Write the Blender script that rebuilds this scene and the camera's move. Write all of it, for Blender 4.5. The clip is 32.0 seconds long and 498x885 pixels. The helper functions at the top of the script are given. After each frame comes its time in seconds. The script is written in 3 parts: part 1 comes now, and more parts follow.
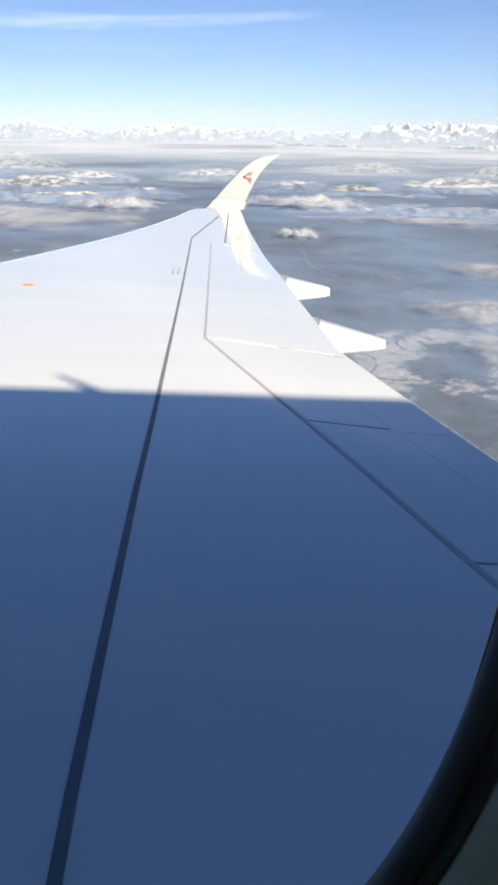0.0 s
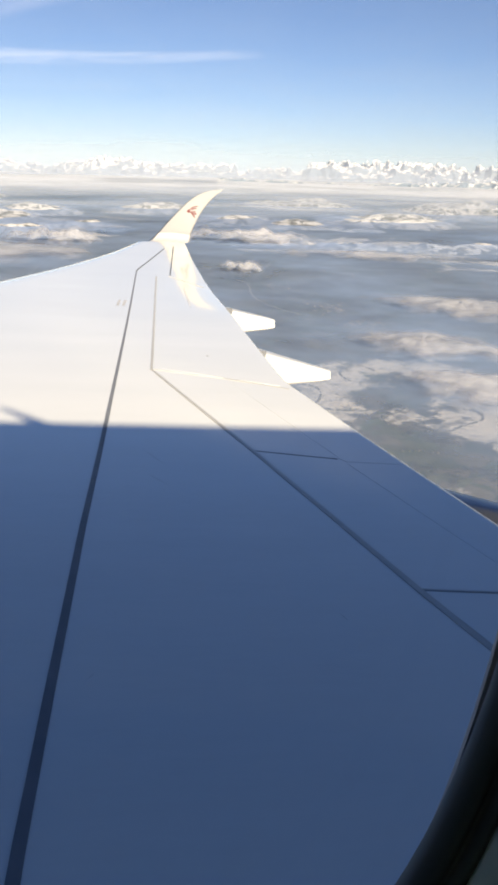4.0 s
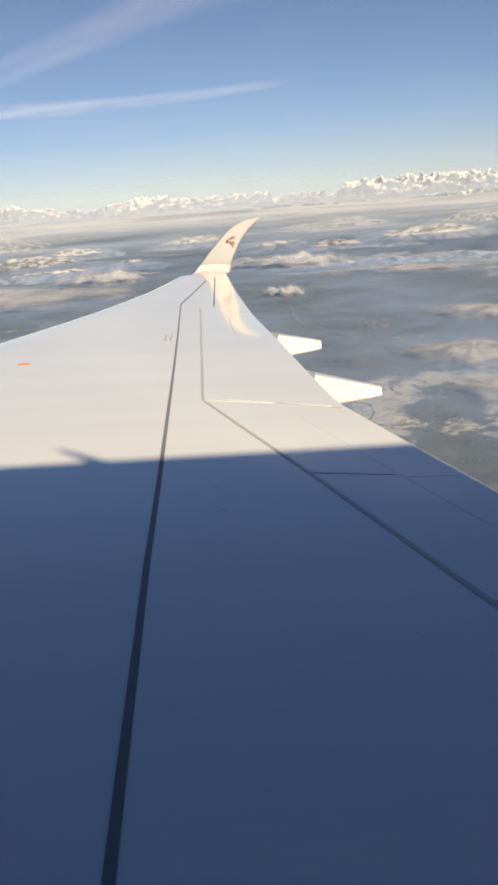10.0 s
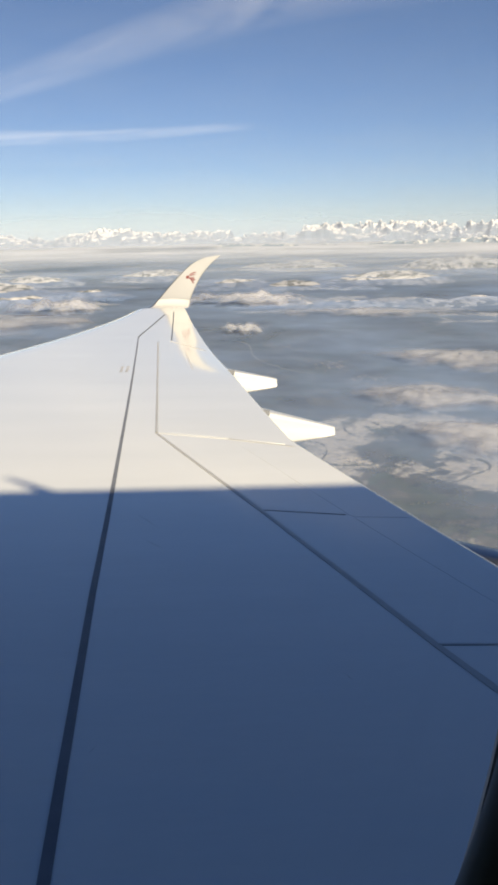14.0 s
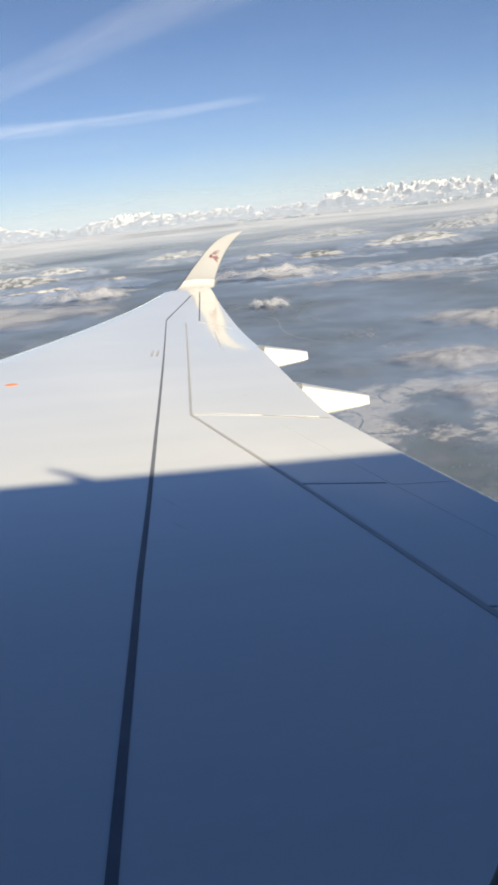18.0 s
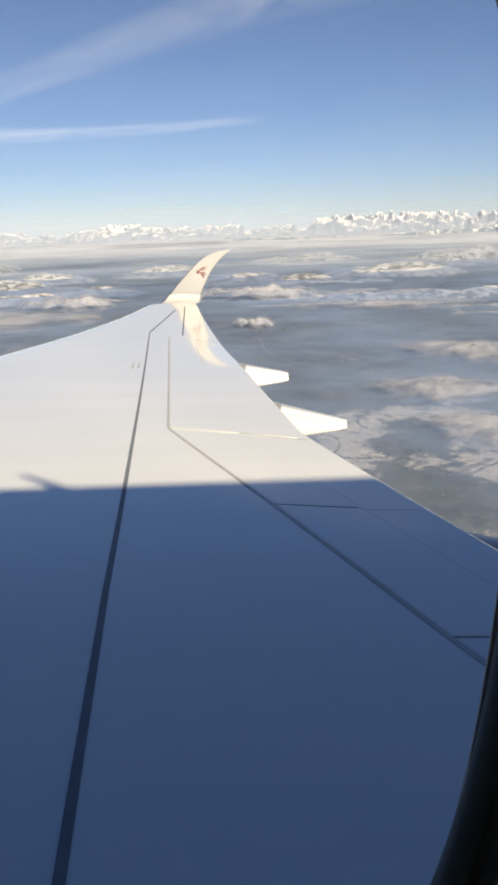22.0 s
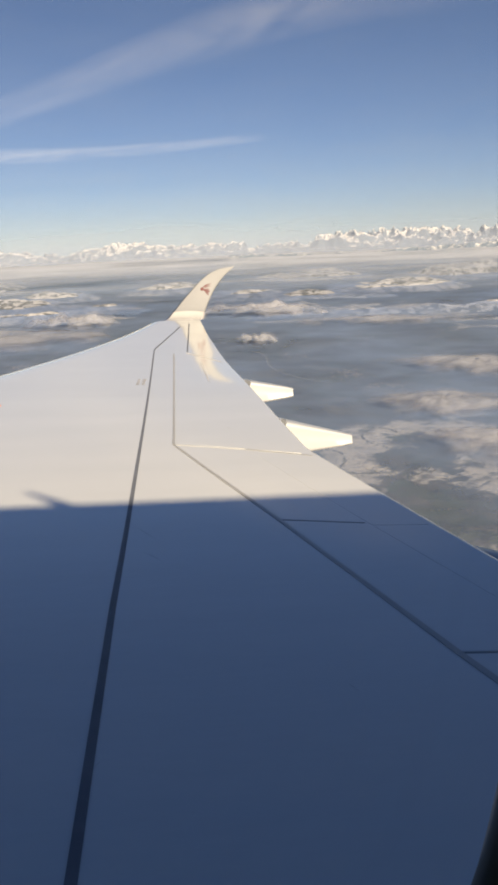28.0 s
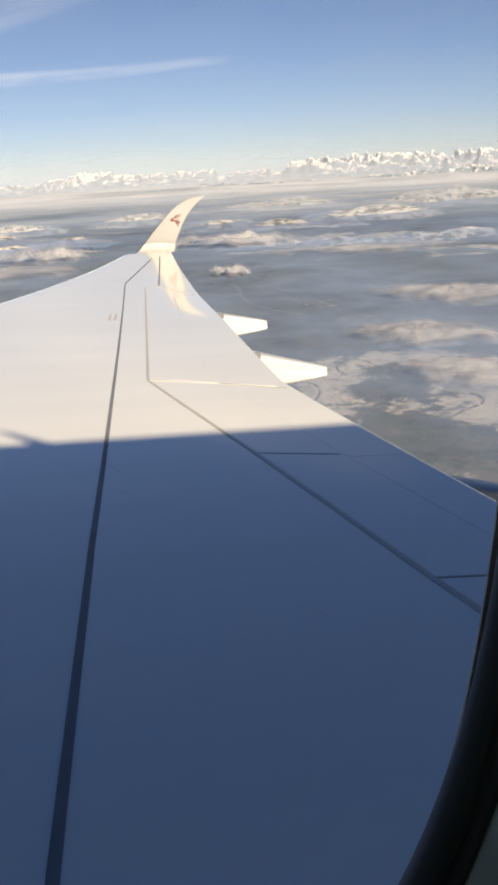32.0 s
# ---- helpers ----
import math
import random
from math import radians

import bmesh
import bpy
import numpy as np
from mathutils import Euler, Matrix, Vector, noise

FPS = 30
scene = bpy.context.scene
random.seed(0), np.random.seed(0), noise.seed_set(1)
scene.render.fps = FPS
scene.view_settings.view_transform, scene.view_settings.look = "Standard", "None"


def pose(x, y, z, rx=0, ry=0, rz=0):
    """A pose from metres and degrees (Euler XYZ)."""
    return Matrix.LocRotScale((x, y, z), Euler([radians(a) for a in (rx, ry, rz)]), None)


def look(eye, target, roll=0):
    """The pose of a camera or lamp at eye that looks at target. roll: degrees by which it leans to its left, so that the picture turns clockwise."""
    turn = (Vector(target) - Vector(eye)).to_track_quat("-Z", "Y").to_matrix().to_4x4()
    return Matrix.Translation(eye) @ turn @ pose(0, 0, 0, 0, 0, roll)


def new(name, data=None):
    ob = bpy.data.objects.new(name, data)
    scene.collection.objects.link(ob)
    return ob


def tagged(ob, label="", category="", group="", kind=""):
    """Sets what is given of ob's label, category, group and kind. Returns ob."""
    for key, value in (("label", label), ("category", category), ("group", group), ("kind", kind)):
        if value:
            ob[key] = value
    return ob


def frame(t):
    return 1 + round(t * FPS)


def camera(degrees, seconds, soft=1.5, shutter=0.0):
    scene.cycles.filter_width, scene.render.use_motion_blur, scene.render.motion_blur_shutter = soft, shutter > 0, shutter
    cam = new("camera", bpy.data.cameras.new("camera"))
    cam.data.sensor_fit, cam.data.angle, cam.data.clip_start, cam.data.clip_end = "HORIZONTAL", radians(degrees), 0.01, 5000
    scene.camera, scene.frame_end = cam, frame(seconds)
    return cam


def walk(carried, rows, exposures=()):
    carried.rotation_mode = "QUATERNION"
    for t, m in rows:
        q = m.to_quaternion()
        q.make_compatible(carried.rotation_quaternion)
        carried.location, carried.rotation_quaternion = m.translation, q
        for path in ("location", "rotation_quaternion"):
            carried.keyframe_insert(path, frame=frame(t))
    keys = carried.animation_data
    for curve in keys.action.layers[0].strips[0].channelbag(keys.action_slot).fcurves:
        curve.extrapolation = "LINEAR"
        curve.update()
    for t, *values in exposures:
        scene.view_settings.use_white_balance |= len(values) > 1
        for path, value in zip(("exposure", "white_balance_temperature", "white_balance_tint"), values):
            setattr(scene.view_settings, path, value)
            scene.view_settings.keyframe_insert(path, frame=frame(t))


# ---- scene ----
# t, x, yaw, pitch, roll
PATH = [
    (0.0, -0.019, -2.14, -22.44, 2.47),
    (0.5, -0.020, -2.42, -22.94, 2.69),
    (1.0, -0.023, -3.14, -21.61, 1.96),
    (1.5, -0.021, -4.71, -20.63, 2.54),
    (2.0, -0.025, -4.88, -21.56, 3.09),
    (2.5, -0.031, -4.96, -22.22, 2.99),
    (3.0, -0.033, -4.34, -21.27, 2.38),
    (3.5, -0.033, -5.32, -20.47, 2.58),
    (4.0, -0.037, -6.23, -19.97, 3.24),
    (4.5, -0.042, -5.59, -17.60, 3.24),
    (6.5, -0.036, -4.77, -16.06, 0.88),
    (7.0, -0.038, -5.02, -16.43, 0.04),
    (7.5, -0.036, -5.15, -17.48, 0.24),
    (8.0, -0.037, -4.43, -16.52, -0.02),
    (8.5, -0.036, -2.60, -14.91, -1.99),
    (9.0, -0.037, -1.98, -16.82, -2.94),
    (9.5, -0.039, -1.47, -17.54, -2.89),
    (10.0, -0.038, -1.94, -18.18, -2.70),
    (10.5, -0.036, -6.89, -16.64, -0.46),
    (11.0, -0.037, -8.42, -15.70, 1.27),
    (11.5, -0.037, -4.86, -16.43, 1.86),
    (12.0, -0.037, -4.91, -15.57, 1.08),
    (12.5, -0.037, -4.30, -16.26, 1.27),
    (13.0, -0.037, -3.03, -16.73, 0.82),
    (13.5, -0.035, -5.83, -16.01, 1.30),
    (15.5, -0.031, -3.16, -15.10, -2.62),
    (16.0, -0.031, -6.00, -13.58, -1.46),
    (16.5, -0.030, -8.21, -12.28, -0.94),
    (17.0, -0.029, -5.03, -14.52, -1.33),
    (17.5, -0.029, -3.54, -15.88, -2.71),
    (18.0, -0.028, -2.75, -17.28, -4.39),
    (18.5, -0.028, -1.49, -18.93, -4.38),
    (19.0, -0.026, -2.07, -18.58, -4.46),
    (19.5, -0.024, -2.30, -17.95, -4.36),
    (20.0, -0.023, -0.17, -18.06, -3.86),
    (20.5, -0.023, -0.77, -16.88, -4.44),
    (21.0, -0.023, -4.62, -16.10, -3.66),
    (21.5, -0.021, -5.34, -16.23, -1.42),
    (22.0, -0.020, -4.59, -16.05, -0.46),
    (22.5, -0.018, -4.73, -16.39, -0.77),
    (23.0, -0.019, -4.09, -17.13, -1.36),
    (23.5, -0.017, -3.36, -17.27, -1.03),
    (24.0, -0.020, -1.59, -17.26, -2.35),
    (24.5, -0.019, -0.57, -15.85, -2.98),
    (25.0, -0.020, 1.36, -14.65, -5.13),
    (25.5, -0.022, 1.54, -14.31, -5.82),
    (27.5, -0.026, 1.68, -17.58, -3.36),
    (28.0, -0.027, -4.23, -14.88, -1.04),
    (28.5, -0.024, -6.86, -14.92, -1.29),
    (29.0, -0.019, -3.07, -17.45, -4.31),
    (29.5, -0.015, -5.41, -19.48, -5.58),
    (30.0, -0.017, -4.93, -20.06, -2.79),
    (30.5, -0.018, -8.10, -17.98, -1.69),
    (31.0, -0.022, -5.21, -20.19, -1.67),
    (31.5, -0.023, -4.22, -20.45, -1.98),
    (32.0, -0.025, -5.98, -19.77, -1.75),
]


def aim(x, yaw, pitch, roll):
    return pose(x, 0, 0, 0, 0, yaw) @ pose(0, 0, 0, 90 + pitch) @ pose(0, 0, 0, 0, 0, roll)


# the aircraft's attitude: nose and bank against the level ground
BANK = pose(0, 0, 0, 0.3, 1.5, 0)
cam = camera(35.4, 32.0, soft=3.3)
walk(cam, [(t, BANK @ aim(x, yaw, pitch, roll)) for t, x, yaw, pitch, roll in PATH],
     [(0.0, 1.0, 5900, 11), (4.5, 1.0, 6450, 12), (6.5, 0.76, 6400, 10), (9.0, 0.66, 6500, 10.5), (11.0, 0.70, 6900, 12), (13.0, 0.74, 6700, 11), (16.0, 0.72, 6150, 10), (20.0, 0.77, 6200, 10.5), (24.0, 0.66, 6600, 12.5), (25.5, 0.60, 6600, 13),
      (28.1, 0.50, 6700, 13.5), (29.0, 0.44, 6200, 9.5), (30.0, 0.66, 6350, 9.5), (31.3, 0.70, 6350, 10), (32.0, 0.74, 6800, 13.5)])

# ---- light ----
SUN = BANK.to_3x3() @ Vector((0.22, -0.88, 0.480)).normalized()
world = bpy.data.worlds.new("sky")
scene.world = world
world.use_nodes = True
wn = world.node_tree.nodes
sky = wn.new("ShaderNodeTexSky")
sky.sky_type = "NISHITA"
sky.sun_disc = False
sky.sun_elevation = math.asin(SUN.z)
sky.sun_rotation = math.atan2(SUN.x, SUN.y)
sky.altitude = 4000
sky.air_density, sky.dust_density, sky.ozone_density = 1.0, 0.0, 5.8
world.node_tree.links.new(sky.outputs[0], wn["Background"].inputs[0])
wn["Background"].inputs[1].default_value = 0.050
sun = new("sun", bpy.data.lights.new("sun", "SUN"))
sun.data.energy, sun.data.angle, sun.data.color = 6.6, radians(0.8), (1.0, 0.82, 0.54)
sun.matrix_world = look(SUN * 50, (0, 0, 0))

# ---- materials ----


class Mat:
    """A node material under construction."""

    def __init__(self, name, colour=(0.5, 0.5, 0.5), rough=0.5, metal=0.0, **more):
        self.m = bpy.data.materials.new(name)
        self.m.use_nodes = True
        self.nt = self.m.node_tree
        self.b = self.nt.nodes["Principled BSDF"]
        self.b.inputs["Base Color"].default_value = (*colour, 1)
        self.b.inputs["Roughness"].default_value = rough
        self.b.inputs["Metallic"].default_value = metal
        for k, v in more.items():
            self.b.inputs[k.replace("_", " ")].default_value = v

    def node(self, kind, **values):
        n = self.nt.nodes.new(kind)
        for k, v in values.items():
            n.inputs[k.replace("_", " ")].default_value = v
        return n

    def link(self, a, b):
        self.nt.links.new(a, b)

    def coords(self, scale=(1, 1, 1), kind="Object"):
        c = self.node("ShaderNodeTexCoord")
        m = self.node("ShaderNodeMapping")
        m.inputs["Scale"].default_value = scale
        self.link(c.outputs[kind], m.inputs[0])
        return m.outputs[0]

    def noise(self, co, scale, detail=4.0, rough=0.55, distort=0.0):
        n = self.node("ShaderNodeTexNoise", Scale=scale, Detail=detail, Roughness=rough, Distortion=distort)
        self.link(co, n.inputs["Vector"])
        return n.outputs["Fac"]

    def ramp(self, fac, stops):
        r = self.node("ShaderNodeValToRGB")
        e = r.color_ramp.elements
        while len(e) < len(stops):
            e.new(0.5)
        for el, (p, c) in zip(e, stops):
            el.position = p
            el.color = (*c, 1) if isinstance(c, tuple) else (c, c, c, 1)
        self.link(fac, r.inputs[0])
        return r.outputs[0]

    def math(self, op, a, b=None, clamp=False):
        n = self.node("ShaderNodeMath")
        n.operation, n.use_clamp = op, clamp
        for i, v in enumerate((a, b)):
            if v is None:
                continue
            if isinstance(v, (int, float)):
                n.inputs[i].default_value = v
            else:
                self.link(v, n.inputs[i])
        return n.outputs[0]

    def mix(self, fac, a, b):
        n = self.node("ShaderNodeMix")
        n.data_type = "RGBA"
        for i, v in ((0, fac), (6, a), (7, b)):
            if isinstance(v, tuple):
                n.inputs[i].default_value = (*v, 1)
            elif isinstance(v, (int, float)):
                n.inputs[i].default_value = v
            else:
                self.link(v, n.inputs[i])
        return n.outputs[2]

    def colour(self, out):
        self.link(out, self.b.inputs["Base Color"])

    def bump(self, height, strength=0.2, dist=0.01):
        n = self.node("ShaderNodeBump", Strength=strength, Distance=dist)
        self.link(height, n.inputs["Height"])
        self.link(n.outputs[0], self.b.inputs["Normal"])


def worn_paint(name, a, b, rough, scale=1.0):
    """Painted skin: two tones, faint streaks along the chord, uneven gloss."""
    k = Mat(name, a, rough)
    co = k.coords((0.35 * scale, 1.6 * scale, 1.0))
    n1, n2 = k.noise(co, 0.9, 5), k.noise(k.coords((2 * scale, 9 * scale, 3)), 2.0, 6, 0.65)
    f = k.math("ADD", k.math("MULTIPLY", n1, 0.65), k.math("MULTIPLY", n2, 0.35))
    k.colour(k.mix(k.ramp(f, [(0.35, 0.0), (0.65, 1.0)]), a, b))
    r = k.node("ShaderNodeMapRange")
    k.link(n2, r.inputs[0])
    r.inputs[3].default_value, r.inputs[4].default_value = rough * 0.75, rough * 1.3
    k.link(r.outputs[0], k.b.inputs["Roughness"])
    return k


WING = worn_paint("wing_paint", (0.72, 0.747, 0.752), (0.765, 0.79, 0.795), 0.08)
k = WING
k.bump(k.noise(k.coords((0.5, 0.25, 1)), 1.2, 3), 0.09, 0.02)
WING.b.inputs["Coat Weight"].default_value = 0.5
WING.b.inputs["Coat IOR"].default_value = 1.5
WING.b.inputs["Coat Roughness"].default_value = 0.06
WHITE = worn_paint("white_paint", (0.29, 0.305, 0.335), (0.32, 0.335, 0.365), 0.14)
# Same white as above, painted lighter for the light on the winglet root.
WHITE_LIT = worn_paint("white_root_lit", (0.50, 0.51, 0.53), (0.55, 0.56, 0.58), 0.18)
FAIRING = worn_paint("fairing_paint", (0.38, 0.41, 0.47), (0.43, 0.46, 0.52), 0.3)
STRIP = worn_paint("sealant_strip", (0.14, 0.155, 0.19), (0.18, 0.195, 0.23), 0.45, 3)
STRIP.b.inputs["Specular IOR Level"].default_value = 0.2
HINGE = worn_paint("hinge_strip", (0.37, 0.38, 0.39), (0.43, 0.44, 0.45), 0.35, 3)
SEAM = Mat("panel_seam", (0.10, 0.11, 0.13), 0.5)
PALE_SEAM = Mat("pale_seam", (0.56, 0.56, 0.56), 0.4)
GREY_MARK = worn_paint("grey_marking", (0.30, 0.31, 0.33), (0.36, 0.37, 0.38), 0.4, 4)
STENCIL = worn_paint("grey_stencil", (0.42, 0.42, 0.43), (0.50, 0.50, 0.50), 0.3, 4)
BARE = worn_paint("bare_metal_edge", (0.60, 0.61, 0.61), (0.68, 0.69, 0.69), 0.45)
BARE.b.inputs["Metallic"].default_value = 0.1
MAROON = Mat("maroon_paint", (0.15, 0.055, 0.06), 0.35)
ORANGE = Mat("orange_lens", (0.62, 0.20, 0.06), 0.35)
RUBBER = worn_paint("black_seal", (0.035, 0.042, 0.044), (0.055, 0.062, 0.064), 0.4, 30)
LINING = worn_paint("cabin_lining", (0.58, 0.68, 0.70), (0.64, 0.73, 0.75), 0.6, 20)
RIM = Mat("window_rim", (0.30, 0.29, 0.28), 0.5)

PANE = Mat("acrylic_pane")
gl = PANE.node("ShaderNodeBsdfGlossy", Roughness=0.02)
tr = PANE.node("ShaderNodeBsdfTransparent", Color=(0.985, 0.99, 0.995, 1))
mx = PANE.node("ShaderNodeMixShader", Fac=0.012)
PANE.link(tr.outputs[0], mx.inputs[1])
PANE.link(gl.outputs[0], mx.inputs[2])
PANE.link(mx.outputs[0], PANE.nt.nodes["Material Output"].inputs[0])

# ---- building helpers ----


def mesh_from(name, verts, faces, smooth=True):
    me = bpy.data.meshes.new(name)
    me.from_pydata([tuple(v) for v in verts], [], faces)
    me.update()
    if smooth:
        me.shade_smooth()
    return me


def part(name, me, material, parent, label=""):
    """One mesh object under a thing; me: a mesh or a bmesh."""
    if isinstance(me, bmesh.types.BMesh):
        bm, me = me, bpy.data.meshes.new(name)
        bm.to_mesh(me)
        bm.free()
    me.materials.append(material.m)
    ob = new(name, me)
    ob.parent = parent
    if label:
        ob["label"] = label
    return ob


def grid_faces(nu, nv, closed_v=False, start=0):
    out = []
    for i in range(nu - 1):
        for j in range(nv if closed_v else nv - 1):
            a, b = start + i * nv + j, start + i * nv + (j + 1) % nv
            out.append((a, b, b + nv, a + nv))
    return out


def lerp(a, b, f):
    return a + (b - a) * f


# ---- the wing ----


def wing_z(y):
    return -2.1 - 0.075 * y + 0.0022 * y * y


def lead_x(y):
    return -1.42 - 0.413 * (24.96 - y) + 0.42 * math.sin(0.9 * math.pi * min(1.0, max(0.0, (y - 14.0) / 11.15)) ** 1.5)


def trail_x(y):
    return 0.53 + 0.068 * (22.2 - y) + 0.15 * max(0.0, 9.4 - y)


def ease(f):
    f = min(1.0, max(0.0, f))
    return f * f * (3 - 2 * f)


def top_z(x, y):
    """Height of the upper skin: flat aft, rolling over towards the leading edge, drooping along the outer aileron."""
    chord = trail_x(y) - lead_x(y)
    c = min(1.0, max(0.0, (x - lead_x(y)) / chord))
    return wing_z(y) - 0.045 * chord * max(0.0, (0.22 - c) / 0.22) ** 2.2 + 0.02 * chord * max(0.0, c - 0.75) * (c - 1) - 0.09 * ease((y - 13.8) / 5.5) * (1 - ease((y - 22.5) / 2.5)) * max(0.0, x + 0.45) ** 1.15


wing = tagged(new("airplane_wing"), "long swept grey-white airliner wing with dark seams and upturned tip", "airplane wing")
wing.matrix_world = BANK


def skin_section(y):
    chord = trail_x(y) - lead_x(y)
    pts = []
    cs = [0.5 * (1 - math.cos(math.pi * j / 36)) for j in range(37)]
    for c in reversed(cs):
        x = lead_x(y) + c * chord
        pts.append(Vector((x, y, top_z(x, y))))
    for c in cs[1:-1]:
        x = lead_x(y) + c * chord
        thick = 0.11 * chord * (1.48 * math.sqrt(c) - 0.63 * c - 1.76 * c * c + 1.42 * c ** 3 - 0.51 * c ** 4)
        pts.append(Vector((x, y, top_z(x, y) - thick - 0.012)))
    return pts


stations = [-0.65 + 25.8 * i / 74 for i in range(75)]
verts = [p for y in stations for p in skin_section(y)]
nv = len(verts) // len(stations)
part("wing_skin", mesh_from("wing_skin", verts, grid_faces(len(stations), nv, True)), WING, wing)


def bez(ps, f):
    """A point of a smooth curve through the knots, f from 0 to 1."""
    ps = [Vector(p) for p in ps]
    g = min(0.999999, max(0.0, f)) * (len(ps) - 1)
    i = int(g)
    u = g - i
    p1, p2 = ps[i], ps[i + 1]
    p0 = ps[i - 1] if i else p1 * 2 - p2
    p3 = ps[i + 2] if i + 2 < len(ps) else p2 * 2 - p1
    return 0.5 * (2 * p1 + (p2 - p0) * u + (2 * p0 - 5 * p1 + 4 * p2 - p3) * u * u + (3 * p1 - p0 - 3 * p2 + p3) * u ** 3)


TIP_Y = stations[-1]
LEAD = [(lead_x(TIP_Y), TIP_Y, top_z(lead_x(TIP_Y), TIP_Y)), (-0.80, 25.9, -2.64), (-0.51, 26.3, -2.39), (-0.10, 26.7, -1.96), (0.51, 27.2, -1.39), (1.02, 27.6, -1.13), (1.655, 28.0, -1.035)]
TRAIL = [(trail_x(TIP_Y), TIP_Y, wing_z(TIP_Y)), (0.47, 25.7, -2.60), (0.54, 26.2, -2.41), (0.69, 26.6, -2.10), (0.94, 27.1, -1.70), (1.28, 27.6, -1.33), (1.655, 28.0, -1.035)]


def blade(f0, f1, n, lift=0.0):
    rows = []
    for i in range(n + 1):
        f = lerp(f0, f1, i / n)
        a, b = bez(LEAD, f), bez(TRAIL, f)
        up = (b - a).cross(bez(LEAD, min(1, f + 0.02)) - bez(LEAD, max(0, f - 0.02)))
        up = up.normalized() if up.length > 1e-6 else Vector((0, -1, 1)).normalized()
        if up.z < 0 or (f > 0.5 and up.y > 0):
            up = -up
        w = (b - a).length
        row = []
        for j in range(15):
            c = j / 14
            row.append(a.lerp(b, c) + up * (lift + 0.05 * w * math.sin(math.pi * c) * min(1, f * 3)))
        for j in range(13, 0, -1):
            c = j / 14
            row.append(a.lerp(b, c) - up * (0.07 * w * math.sin(math.pi * c ** 0.6) + 0.004))
        rows += row
    return mesh_from("winglet", rows, grid_faces(n + 1, 28, True))


part("winglet_root", blade(0.0, 0.315, 24), WHITE_LIT, wing, "curved white root of the wing tip, painted lighter as lit")
winglet = part("winglet", blade(0.315, 0.999, 44), WHITE, wing, "upturned cream-white wing tip")


def on_blade(f, c, lift):
    a, b = bez(LEAD, f), bez(TRAIL, f)
    up = (b - a).cross(bez(LEAD, min(1, f + 0.02)) - bez(LEAD, max(0, f - 0.02))).normalized()
    if up.z < 0 or (f > 0.5 and up.y > 0):
        up = -up
    return a.lerp(b, c) + up * (lift + 0.05 * (b - a).length * math.sin(math.pi * c))


# plain maroon mark on the winglet: a rounded head shape with swept strokes
def blade_patch(outline):
    vs = [on_blade(f, c, 0.006) for f, c in outline]
    mid = sum(vs, Vector()) / len(vs)
    return mesh_from("mark", vs + [mid], [(i, (i + 1) % len(vs), len(vs)) for i in range(len(vs))], False)


F0, C0 = 0.60, 0.56
P0 = on_blade(F0, C0, 0)
PF, PC = (on_blade(F0 + 0.02, C0, 0) - P0) / 0.02, (on_blade(F0, C0 + 0.05, 0) - P0) / 0.05
DET = PF.x * PC.z - PF.z * PC.x


def mark(points):
    """Points in metres, aft and up, round the mark's middle."""
    return blade_patch([(F0 + (u * PC.z - v * PC.x) / DET, C0 + (PF.x * v - PF.z * u) / DET) for u, v in [(0.85 * a + 0.03, 1.55 * b) for a, b in points]])


part("emblem", mark([(-0.17 + 0.06 * math.cos(a), 0.0 + 0.035 * math.sin(a)) for a in [i * math.tau / 14 for i in range(14)]]), MAROON, winglet, "plain maroon rounded mark")
for i in range(4):
    a0, a1 = radians(-62 + 17 * i), radians(-50 + 17 * i)
    ln = 0.25 if i % 2 == 0 else 0.21
    part("emblem_plume", mark([(-0.15, 0.006 - 0.006 * i), (-0.12 + ln * math.cos(a0), 0.6 * ln * math.sin(a0)), (-0.12 + 1.06 * ln * math.cos((a0 + a1) / 2), 0.636 * ln * math.sin((a0 + a1) / 2)), (-0.12 + ln * math.cos(a1), 0.6 * ln * math.sin(a1))]), MAROON, winglet)
part("emblem_stroke", mark([(-0.17, 0.025), (-0.06, 0.075), (0.10, 0.105), (0.24, 0.108), (0.10, 0.085), (-0.05, 0.050)]), MAROON, winglet)
part("emblem_stroke", mark([(-0.15, 0.015), (-0.04, 0.045), (0.08, 0.062), (0.20, 0.060), (0.08, 0.042), (-0.04, 0.022)]), MAROON, winglet)


def seam(name, pts, width, material, label="", lift=0.005, steps=24, end=None):
    """A strip lying on the upper skin along a polyline in plan."""
    line = []
    for (x0, y0), (x1, y1) in zip(pts, pts[1:]):
        n = max(2, int(steps * math.hypot(x1 - x0, y1 - y0) / 10) + 2)
        line += [Vector((lerp(x0, x1, i / n), lerp(y0, y1, i / n), 0)) for i in range(n)]
    line.append(Vector((*pts[-1], 0)))
    vs = []
    for i, p in enumerate(line):
        d = (line[min(i + 1, len(line) - 1)] - line[max(i - 1, 0)]).normalized()
        s = Vector((-d.y, d.x, 0)) * lerp(width, end or width, i / (len(line) - 1)) / 2
        for q in (p - s, p + s):
            vs.append((q.x, q.y, top_z(q.x, q.y) + lift))
        for q in (p + s, p - s):
            vs.append((q.x, q.y, top_z(q.x, q.y) - 0.01))
    faces = [(a + j, a + (j + 1) % 4, a + 4 + (j + 1) % 4, a + 4 + j) for a in range(0, len(vs) - 4, 4) for j in range(4)]
    return part(name, mesh_from(name, vs, faces, False), material, wing, label)


